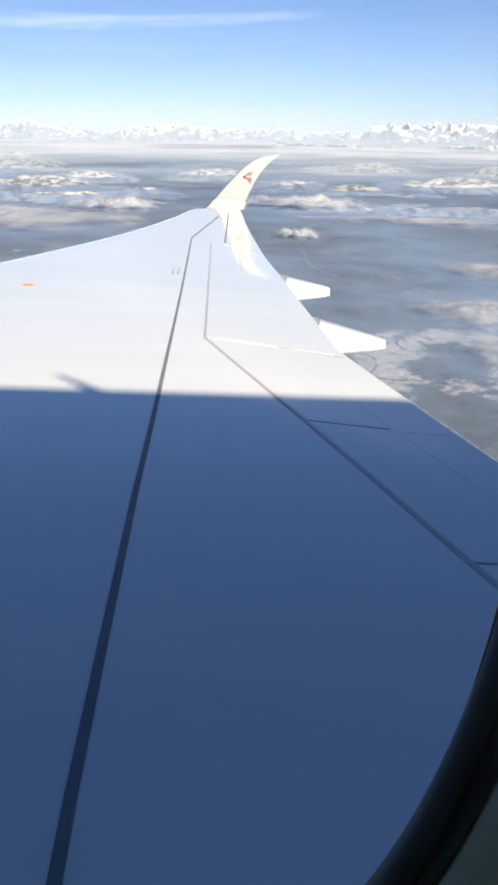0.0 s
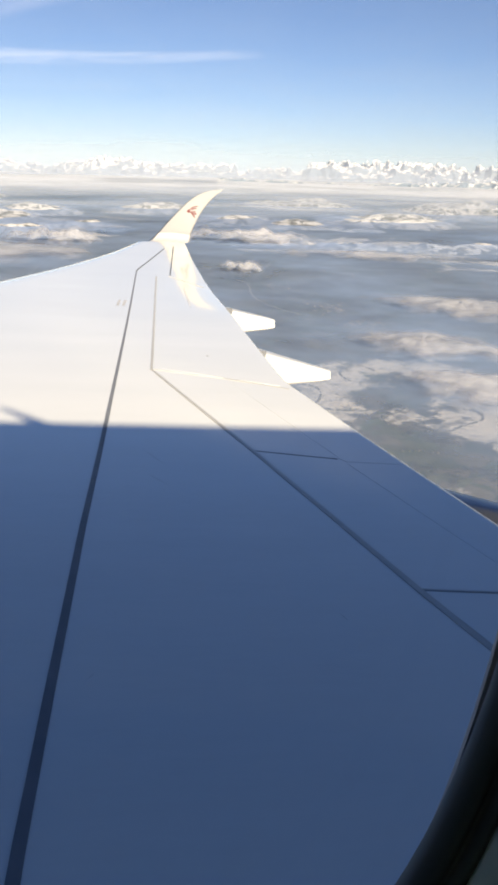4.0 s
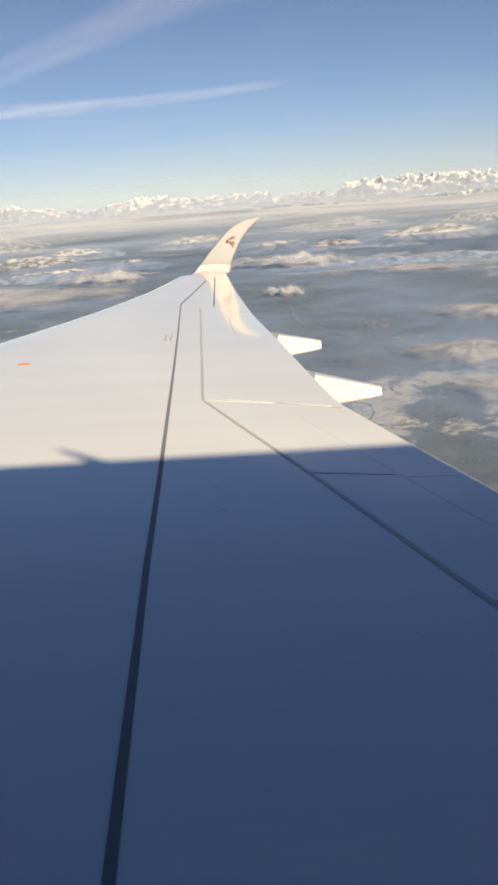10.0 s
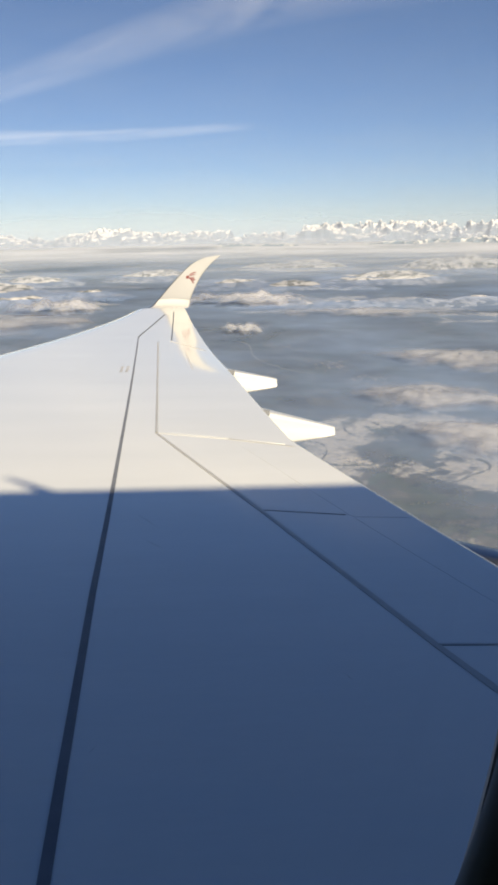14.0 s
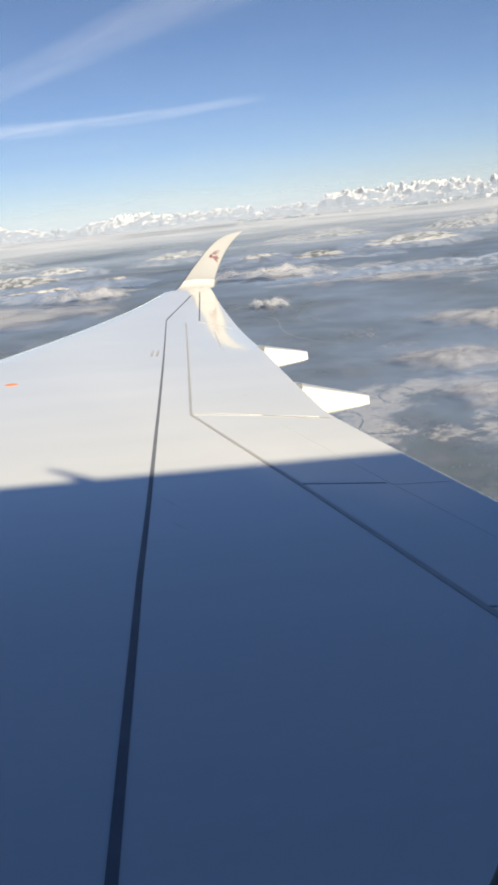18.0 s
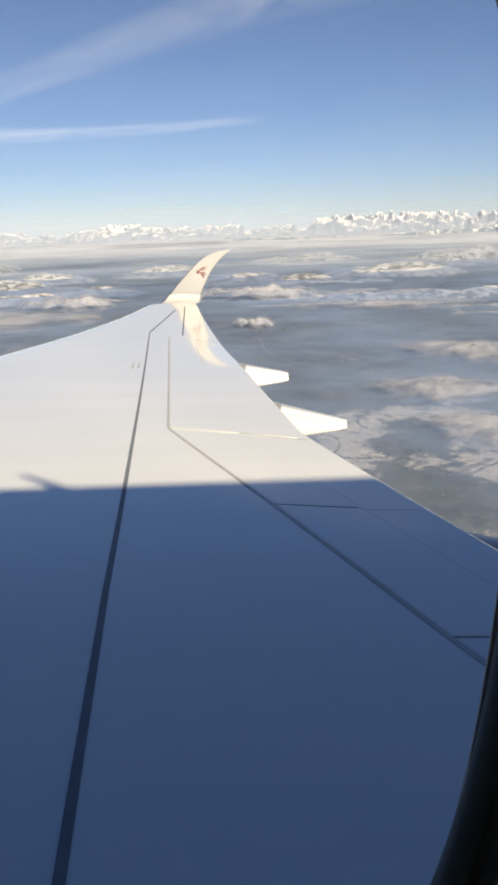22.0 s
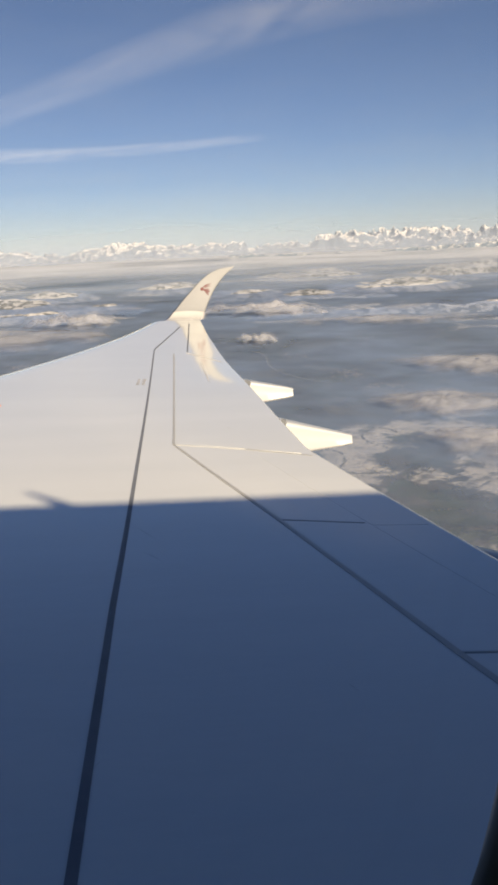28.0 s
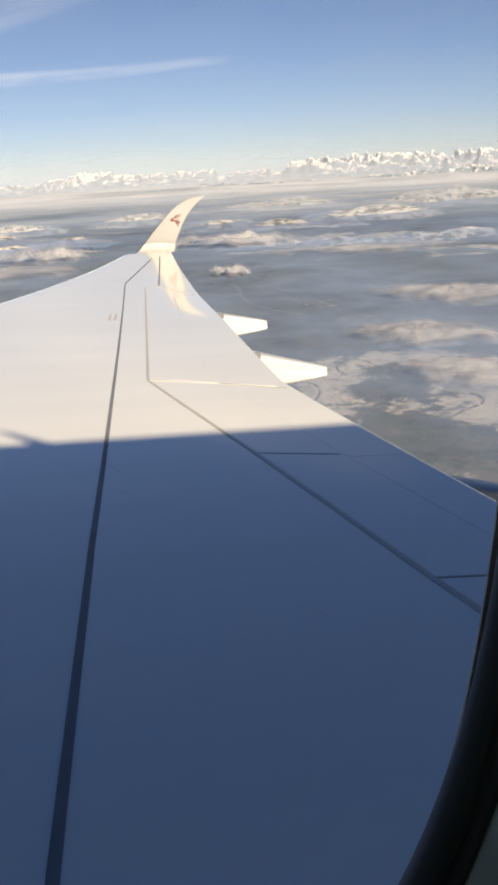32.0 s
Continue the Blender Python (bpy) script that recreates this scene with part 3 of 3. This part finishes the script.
for i, (az, r, wide, deep, tall) in enumerate(((-20, 1900, 330, 420, 26), (-13.5, 1780, 300, 360, 24), (-9.5, 2050, 240, 300, 24), (-16, 2500, 420, 420, 36), (-23, 2650, 360, 420, 40), (-2, 2150, 260, 260, 22),
                                               (4.5, 1800, 300, 260, 24), (10, 1700, 330, 240, 24), (15, 1900, 360, 300, 30), (9, 2450, 420, 340, 30), (20, 2350, 420, 400, 44),
                                               (-17.5, 1560, 250, 200, 17), (-12, 1500, 260, 170, 16), (-7.5, 1620, 200, 150, 15), (-19, 1720, 220, 180, 18), (7.5, 1330, 210, 130, 15), (12.5, 1290, 230, 120, 15), (17.5, 1350, 260, 140, 16), (22.5, 1400, 260, 160, 18))):
    snowy_hill(az, r, wide, deep, tall * (1.3 if az < 0 else 1.0), 3.1 * i + 1)


def vapour(name, cover, soft, top, scale, stretch, tone=(0.9, 0.9, 0.9), fade=None, detail=7):
    """Cloud stuff, also painted haze: lit white or tinted vapour, broken up by noise; fade: distances over which it
    thickens and thins.
    """
    k = Mat(name)
    co = k.coords(stretch)
    n = k.noise(co, scale, detail, 0.62, 0.4)
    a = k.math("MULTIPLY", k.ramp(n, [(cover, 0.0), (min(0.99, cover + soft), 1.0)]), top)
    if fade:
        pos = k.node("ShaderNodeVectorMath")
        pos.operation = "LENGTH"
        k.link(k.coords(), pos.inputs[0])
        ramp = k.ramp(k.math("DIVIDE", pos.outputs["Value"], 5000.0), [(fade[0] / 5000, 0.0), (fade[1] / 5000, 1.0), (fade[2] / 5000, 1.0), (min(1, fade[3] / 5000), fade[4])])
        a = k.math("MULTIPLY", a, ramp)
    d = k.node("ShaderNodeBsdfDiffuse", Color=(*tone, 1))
    t2 = k.node("ShaderNodeBsdfTranslucent", Color=(*tone, 1))
    half = k.node("ShaderNodeMixShader", Fac=0.3)
    k.link(d.outputs[0], half.inputs[1])
    k.link(t2.outputs[0], half.inputs[2])
    t = k.node("ShaderNodeBsdfTransparent")
    mixer = k.node("ShaderNodeMixShader")
    k.link(a, mixer.inputs[0])
    k.link(t.outputs[0], mixer.inputs[1])
    k.link(half.outputs[0], mixer.inputs[2])
    k.link(mixer.outputs[0], k.nt.nodes["Material Output"].inputs[0])
    return k


def layer(name, az0, az1, r0, r1, z, swell, material, label, na=90, nr=40):
    vs = []
    for x, y in sector(az0, az1, na, r0, r1, nr):
        vs.append((x, y, z + swell * noise.fractal(Vector((x / 260, y / 260, z)), 1.0, 2.0, 3)))
    me = mesh_from(name, vs, grid_faces(nr + 1, na + 1))
    me.materials.append(material.m)
    return tagged(new(name, me), label, "cloud", kind="stuff")


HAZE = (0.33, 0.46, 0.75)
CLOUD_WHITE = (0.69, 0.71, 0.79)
# Bluish sheet that paints distance haze over the ground.
layer("haze_sheet", -60, 60, 250, 4850, -119, 2, vapour("haze_sheet", -0.1, 0.8, 0.74, 0.006, (1, 0.9, 1), HAZE, fade=(0, 440, 3000, 5000, 1.0)), "thin bluish sheet painting haze over the farmland")
layer("cloud_bank", -60, 60, 1500, 4800, -84, 6, vapour("cloud_bank", 0.12, 0.44, 0.96, 0.0022, (0.8, 0.75, 1), CLOUD_WHITE, fade=(1800, 2700, 4600, 5000, 1.0), detail=9), "flat white cloud bank before the mountains")
layer("cloud_streaks", -60, 60, 1300, 3000, -98, 4, vapour("cloud_streaks", 0.38, 0.40, 0.66, 0.005, (0.55, 1.0, 1), CLOUD_WHITE, fade=(1320, 1900, 2700, 3000, 0.0), detail=9), "thin streaks of cloud over the plain")


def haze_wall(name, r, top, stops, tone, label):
    """A tinted see-through sheet at a distance that paints haze, thinning upwards."""
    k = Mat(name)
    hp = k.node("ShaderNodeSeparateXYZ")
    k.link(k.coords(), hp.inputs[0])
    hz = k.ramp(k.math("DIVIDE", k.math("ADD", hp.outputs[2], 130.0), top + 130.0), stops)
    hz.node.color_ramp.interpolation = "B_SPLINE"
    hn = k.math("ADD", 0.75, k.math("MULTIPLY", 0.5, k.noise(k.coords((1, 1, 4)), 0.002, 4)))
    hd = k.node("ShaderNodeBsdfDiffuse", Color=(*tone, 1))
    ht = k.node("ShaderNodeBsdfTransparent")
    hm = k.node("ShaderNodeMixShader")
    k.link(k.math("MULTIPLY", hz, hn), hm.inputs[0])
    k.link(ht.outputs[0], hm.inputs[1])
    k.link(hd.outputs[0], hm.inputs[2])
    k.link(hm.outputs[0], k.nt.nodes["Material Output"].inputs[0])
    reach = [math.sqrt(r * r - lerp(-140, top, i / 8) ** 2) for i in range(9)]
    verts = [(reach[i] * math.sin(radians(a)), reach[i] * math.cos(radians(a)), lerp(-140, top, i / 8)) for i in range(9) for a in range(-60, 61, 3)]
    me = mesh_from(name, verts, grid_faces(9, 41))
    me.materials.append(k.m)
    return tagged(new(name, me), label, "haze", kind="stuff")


haze_wall("far_haze", 4080, 420, [(0.0, 0.60), (0.19, 0.40), (0.25, 0.26), (0.40, 0.10), (0.6, 0.05), (1.0, 0.0)], (0.26, 0.29, 0.38), "pale blue sheet painting haze before the mountain range")
# Added sheet that tones down the sky's glow, most at the horizon.
haze_wall("sky_veil", 4890, 2600, [(0.0, 0.62), (0.05, 0.60), (0.09, 0.45), (0.16, 0.28), (0.3, 0.16), (0.5, 0.10), (1.0, 0.05)], (0.25, 0.30, 0.36), "thin milky sheet toning the sky, densest at the horizon")
haze_wall("valley_haze", 1560, 60, [(0.0, 0.0), (0.10, 0.04), (0.34, 0.30), (0.66, 0.17), (0.85, 0.0)], (0.26, 0.35, 0.50), "pale blue sheet painting haze over the wide valley")


def cirrus(az0, el0, az1, el1, bow, width, top, seed, label):
    """A thin streak of high cloud between two bearings."""
    R = 4600
    vs, n, m = [], 40, 8
    for i in range(n + 1):
        f = i / n
        az, el = radians(lerp(az0, az1, f)), radians(lerp(el0, el1, f) + bow * 4 * f * (1 - f) + 0.15 * math.sin(f * 7 + seed))
        for j in range(m + 1):
            e = el + radians(width) * (j / m - 0.5) * (0.25 + 1.2 * f if seed > 1 else 1.2 - 0.6 * f)
            vs.append((R * math.sin(az) * math.cos(e), R * math.cos(az) * math.cos(e), R * math.sin(e)))
    me = mesh_from("cirrus", vs, grid_faces(n + 1, m + 1))
    uv = me.uv_layers.new(name="across")
    for poly in me.polygons:
        for li in poly.loop_indices:
            v = me.loops[li].vertex_index
            uv.data[li].uv = (v // (m + 1) / n, v % (m + 1) / m)
    k = Mat("cirrus_vapour")
    uvn = k.node("ShaderNodeTexCoord").outputs["UV"]
    s = k.node("ShaderNodeSeparateXYZ")
    k.link(uvn, s.inputs[0])

    def hump(o):
        return k.math("MULTIPLY", k.math("MULTIPLY", o, k.math("SUBTRACT", 1.0, o)), 4.0)

    mp = k.node("ShaderNodeMapping")
    mp.inputs["Scale"].default_value = (2.2, 0.5, 1)
    mp.inputs["Location"].default_value = (seed * 3, seed, 0)
    k.link(uvn, mp.inputs[0])
    nz = k.noise(mp.outputs[0], 2.2, 6, 0.6, 0.8)
    a = k.math("MULTIPLY", k.math("MULTIPLY", hump(s.outputs[1]), k.math("POWER", hump(s.outputs[0]), 0.6)), k.math("MULTIPLY", k.ramp(nz, [(0.3, 0.0), (0.75, 1.0)]), top))
    d = k.node("ShaderNodeBsdfDiffuse", Color=(0.9, 0.9, 0.9, 1))
    t = k.node("ShaderNodeBsdfTransparent")
    mixer = k.node("ShaderNodeMixShader")
    k.link(a, mixer.inputs[0])
    k.link(t.outputs[0], mixer.inputs[1])
    k.link(d.outputs[0], mixer.inputs[2])
    k.link(mixer.outputs[0], k.nt.nodes["Material Output"].inputs[0])
    me.materials.append(k.m)
    return tagged(new("cirrus_cloud", me), label, "cloud", kind="stuff")


cirrus(-26, 2.0, 21, 15.6, 3.0, 3.4, 0.085, 1.7, "broad thin veil of cirrus across the blue sky")
cirrus(-23, 5.6, 6, 6.5, 0.0, 1.1, 0.13, 0.6, "narrow white streak of cirrus in the blue sky")

CLOUD_TONE = (0.68, 0.70, 0.77)


def cloud_stuff(cover, soft, top, scale):
    """Vapour that is torn by noise and thins towards the rim of its mesh."""
    k = Mat("cloud_vapour")
    s = k.node("ShaderNodeSeparateXYZ")
    k.link(k.node("ShaderNodeTexCoord").outputs["UV"], s.inputs[0])
    rim = k.ramp(s.outputs[0], [(0.0, 0.36), (0.4, 0.24), (1.0, -0.28)])
    n = k.math("ADD", k.noise(k.coords((1, 1, 1.3)), scale, 6, 0.55, 0.3), rim)
    r = k.node("ShaderNodeMapRange")
    r.interpolation_type = "SMOOTHSTEP"
    k.link(n, r.inputs[0])
    r.inputs[1].default_value, r.inputs[2].default_value, r.inputs[4].default_value = cover, cover + soft, top
    d = k.node("ShaderNodeBsdfDiffuse", Color=(*CLOUD_TONE, 1))
    t2 = k.node("ShaderNodeBsdfTranslucent", Color=(*CLOUD_TONE, 1))
    half = k.node("ShaderNodeMixShader", Fac=0.55)
    k.link(d.outputs[0], half.inputs[1])
    k.link(t2.outputs[0], half.inputs[2])
    t = k.node("ShaderNodeBsdfTransparent")
    mixer = k.node("ShaderNodeMixShader")
    k.link(r.outputs[0], mixer.inputs[0])
    k.link(t.outputs[0], mixer.inputs[1])
    k.link(half.outputs[0], mixer.inputs[2])
    k.link(mixer.outputs[0], k.nt.nodes["Material Output"].inputs[0])
    return k


def cloud(name, az, dip, z, width, deep, tall, seed, top, label, billow=1.0):
    """A heap of vapour: a dense billowing shell under a thin torn one; its foot lies at height z."""
    a = radians(az)
    r = -z / math.tan(radians(dip))
    thing = tagged(new(name), label, "cloud", group="clouds over the plain")
    thing.location = (r * math.sin(a), r * math.cos(a), z)
    thing.rotation_euler = (0, 0, -a)
    o = Vector((seed * 9.1, seed * 3.7, 0))
    nr, na = 40, 100
    lump = min(width, deep)
    for layer_name, wide, high, cover, soft, dense in (("cloud_core", 0.48, 0.9, 0.44, 0.48, top), ("cloud_fringe", 0.60, 1.05, 0.50, 0.50, top * 0.32)):
        vs = []
        for i in range(nr + 1):
            f = 0.02 + 0.98 * i / nr
            for j in range(na + 1):
                th = math.tau * j / na
                edge = 1 + 0.28 * noise.noise(Vector((math.cos(th) * 1.4, math.sin(th) * 1.4, seed)))
                p = Vector((f * edge * width * wide * math.cos(th), f * edge * deep * wide * math.sin(th), 0))
                big = noise.fractal(p / (lump * 0.34) + o, 1.0, 2.0, 2)
                puff = sum(w * (2.6 * abs(noise.noise(p / (tall * q) + o)) - 0.6) for w, q in ((0.30, 1.5), (0.15, 0.7), (0.07, 0.33)))
                up = max(0.12, min(1.15, 0.68 + 0.4 * big + 0.55 * billow * puff))
                vs.append((p.x, p.y, tall * high * (1 - f * f) ** 0.6 * up))
        me = mesh_from(layer_name, vs, grid_faces(nr + 1, na + 1))
        uv = me.uv_layers.new(name="out")
        for li, loop in enumerate(me.loops):
            uv.data[li].uv = (loop.vertex_index // (na + 1) / nr, 0.5)
        part(layer_name, me, cloud_stuff(cover, soft, dense, 2.6 / lump), thing)
    return thing


FOOT = -118.6
cloud("cumulus_cloud", -8.6, 5.6, FOOT, 150, 95, 24, 11, 0.92, "billowing white cumulus cloud with torn edges over farmland")
cloud("cumulus_cloud", 4.8, 5.4, FOOT, 230, 105, 26, 12, 0.92, "wide white cumulus cloud with a flat base over farmland")
cloud("cumulus_cloud", 4.6, 7.4, FOOT, 58, 42, 12, 14, 0.8, "small round white cumulus cloud above the fields")
cloud("stratus_cloud", -14.6, 6.4, FOOT, 320, 230, 18, 15, 0.8, "soft grey-white cloud bank lying low over the meadows", 0.3)
cloud("stratus_cloud", 20.5, 9.4, FOOT, 170, 120, 9, 16, 0.75, "ragged cream-white cloud above the valley", 0.5)
cloud("stratus_cloud", 18.2, 12.2, FOOT, 130, 90, 9, 17, 0.7, "ragged cream-white cloud above the valley", 0.5)
cloud("stratus_cloud", 22.5, 14.8, FOOT, 110, 80, 8, 18, 0.7, "soft torn cloud above the snowy fields", 0.5)
cloud("stratus_cloud", 13.5, 6.2, FOOT, 260, 100, 9, 19, 0.5, "thin white cloud drifting before the snowy ridge", 0.4)


# ---- lakes, roads, woods and villages ----


def bearing(az, dip):
    """Plan point seen at a bearing and an angle below eye level."""
    r = EYE / math.tan(radians(dip))
    return r * math.sin(radians(az)), r * math.cos(radians(az))


WATER = Mat("lake_water", (0.02, 0.035, 0.06), 0.12)
WATER.b.inputs["Specular IOR Level"].default_value = 0.25
WATER.bump(WATER.noise(WATER.coords(), 0.6, 3), 0.15, 0.2)
TRACK = worn_paint("pale_road", (0.22, 0.20, 0.17), (0.28, 0.26, 0.22), 0.9)
TUFT = Mat("bare_woods", (0.05, 0.045, 0.03), 0.95)
isl = TUFT.node("ShaderNodeNewGeometry").outputs["Random Per Island"]
TUFT.colour(TUFT.ramp(isl, [(0.0, (0.03, 0.035, 0.02)), (0.6, (0.06, 0.055, 0.035)), (1.0, (0.10, 0.08, 0.055))]))
WALLS = Mat("village_walls", (0.7, 0.68, 0.62), 0.8)
isl = WALLS.node("ShaderNodeNewGeometry").outputs["Random Per Island"]
WALLS.colour(WALLS.ramp(isl, [(0.0, (0.16, 0.15, 0.14)), (0.45, (0.28, 0.27, 0.25)), (0.7, (0.24, 0.14, 0.10)), (1.0, (0.50, 0.48, 0.46))]))


def lake(az, dip, rx, ry, seed):
    cx, cy = bearing(az, dip)
    h = max(land_height(cx + rx * math.cos(a) * q, cy + ry * math.sin(a) * q) for q in (0.3, 0.6, 0.9, 1.05) for a in [i * 0.5236 for i in range(12)]) + 0.3
    rim = []
    for i in range(64):
        a = math.tau * i / 64
        q = 1 + 0.35 * noise.noise(Vector((math.cos(a) * 1.3 + seed, math.sin(a) * 1.3, 0))) + 0.12 * noise.noise(Vector((math.cos(a) * 5 + seed, math.sin(a) * 5, 2)))
        rim.append((cx + rx * q * math.cos(a), cy + ry * q * math.sin(a), h))
    low = [(x, y, z - 14) for x, y, z in rim]
    n = 64
    me = mesh_from("lake", rim + low, [tuple(range(n))] + [(i, i + n, (i + 1) % n + n, (i + 1) % n) for i in range(n)], False)
    me.materials.append(WATER.m)
    return tagged(new("water_lake", me), "dark blue lake among the fields", "lake", kind="structure")


lake(-13.0, 6.8, 34, 40, 2.0)
lake(-4.6, 4.9, 45, 60, 5.0)


def road(points, width=1.5):
    ps = [Vector((*bearing(a, d), 0)) for a, d in points]
    line = []
    for i in range(len(ps) - 1):
        p0, p1, p2, p3 = ps[max(0, i - 1)], ps[i], ps[i + 1], ps[min(len(ps) - 1, i + 2)]
        for k in range(14):
            f = k / 14
            line.append(0.5 * (2 * p1 + (p2 - p0) * f + (2 * p0 - 5 * p1 + 4 * p2 - p3) * f * f + (3 * p1 - p0 - 3 * p2 + p3) * f ** 3))
    line.append(ps[-1])
    vs = []
    for i, p in enumerate(line):
        d = (line[min(i + 1, len(line) - 1)] - line[max(0, i - 1)]).normalized()
        s = Vector((-d.y, d.x, 0)) * width / 2
        for q in (p - s, p, p + s):
            vs.append((q.x, q.y, land_height(q.x, q.y) + 0.9))
    me = mesh_from("road", vs, grid_faces(len(line), 3))
    me.materials.append(TRACK.m)
    return tagged(new("road", me), "pale country road winding through the fields", "road", kind="structure")


road([(-19, 7.2), (-14, 7.9), (-10, 7.4), (-6, 6.4), (-2, 5.8), (2, 5.3)])
road([(-12, 9.0), (-10, 7.6), (-8, 6.0), (-7, 5.0)])
road([(3.5, 7.6), (5.2, 8.3), (5.6, 9.4), (7.2, 10.2), (10, 10.8)])
road([(6, 5.2), (9, 6.0), (13, 6.2), (18, 7.0)])


def village(az, dip, size, count, seed):
    rng = random.Random(seed)
    cx, cy = bearing(az, dip)
    vs, fs = [], []
    lean = rng.uniform(0, 3)
    for _ in range(count):
        x = cx + rng.gauss(0, size) * 1.4
        y = cy + rng.gauss(0, size) * 2.2 + 0.3 * (x - cx) * math.sin(lean)
        z = land_height(x, y) - 0.2
        w, l, h, a = rng.uniform(0.3, 0.6), rng.uniform(0.4, 1.1), rng.uniform(0.3, 0.6), rng.uniform(0, 3.1)
        ca, sa = math.cos(a), math.sin(a)
        o = len(vs)
        for px, py, pz in ((-w, -l, 0), (w, -l, 0), (w, l, 0), (-w, l, 0), (-w, -l, h), (w, -l, h), (w, l, h), (-w, l, h), (0, -l, h * 1.7), (0, l, h * 1.7)):
            vs.append((x + px * ca - py * sa, y + px * sa + py * ca, z + pz))
        for f in ((0, 1, 5, 4), (1, 2, 6, 5), (2, 3, 7, 6), (3, 0, 4, 7)):
            fs.append(tuple(o + i for i in f))
        r = len(vs)
        for i in (4, 5, 6, 7, 8, 9):
            vs.append(vs[o + i])
        fs += [(r, r + 1, r + 4), (r + 2, r + 3, r + 5), (r + 1, r + 2, r + 5, r + 4), (r + 3, r, r + 4, r + 5)]
    me = mesh_from("village_houses", vs, fs, False)
    me.materials.append(WALLS.m)
    return tagged(new("village_houses", me), "scattered pale houses of a distant village", "village", kind="stuff")


for i, (az, dip, size, count) in enumerate(((-16, 5.6, 26, 230), (-12.5, 8.2, 9, 60), (-9, 4.2, 30, 150), (-17.5, 9.3, 14, 90), (-6, 7.0, 8, 40), (2.5, 4.6, 24, 90), (5.5, 7.2, 12, 70),
                                            (9.5, 5.6, 22, 110), (8.0, 8.4, 9, 50), (12.5, 7.6, 14, 80), (14, 11.2, 8, 70), (11.5, 10.0, 7, 50), (18, 6.4, 22, 90), (19, 12.5, 7, 60))):
    village(az, dip, size, count, 40 + i)


def woods(name, az0, az1, dip0, dip1, count, hedges, seed, label):
    """Low tufts, gathered in copses and hedgerows."""
    rng = random.Random(seed)
    vs, fs = [], []
    made = tries = 0
    while made < count and tries < count * 12:
        tries += 1
        az, dip = rng.uniform(az0, az1), rng.uniform(dip0, dip1)
        x, y = bearing(az, dip)
        p = Vector((x, y, 0))
        hedge = abs(noise.noise(p / 38 + Vector((3, 9, 1)))) < hedges
        if not hedge and noise.fractal(p / 90 + Vector((1, 5, 2)), 0.8, 2.0, 4) < 0.42:
            continue
        made += 1
        z = land_height(x, y)
        s, h, o = rng.uniform(0.35, 0.85), rng.uniform(0.5, 1.1), len(vs)
        for i in range(5):
            a = math.tau * (i + rng.random() * 0.5) / 5
            vs.append((x + s * math.cos(a), y + s * math.sin(a), z - 0.2))
        for i in range(4):
            a = math.tau * (i + rng.random() * 0.6) / 4
            vs.append((x + 0.62 * s * math.cos(a), y + 0.62 * s * math.sin(a), z + h * rng.uniform(0.6, 1.0)))
        fs += [(o + i, o + (i + 1) % 5, o + 5 + i % 4) for i in range(5)]
        fs += [(o + (i + 1) % 5, o + 5 + (i + 1) % 4, o + 5 + i) for i in range(4)] + [(o + 5, o + 6, o + 7, o + 8)]
    me = mesh_from(name, vs, fs, False)
    me.materials.append(TUFT.m)
    return tagged(new(name, me), label, "woods", kind="stuff")


woods("woods", -24, 3, 3.6, 12, 22000, 0.018, 5, "brown leafless woods and hedgerows between meadows")
woods("woods", 2, 28, 4.2, 20, 22000, 0.005, 6, "dark leafless woods and hedgerows on the hillsides")
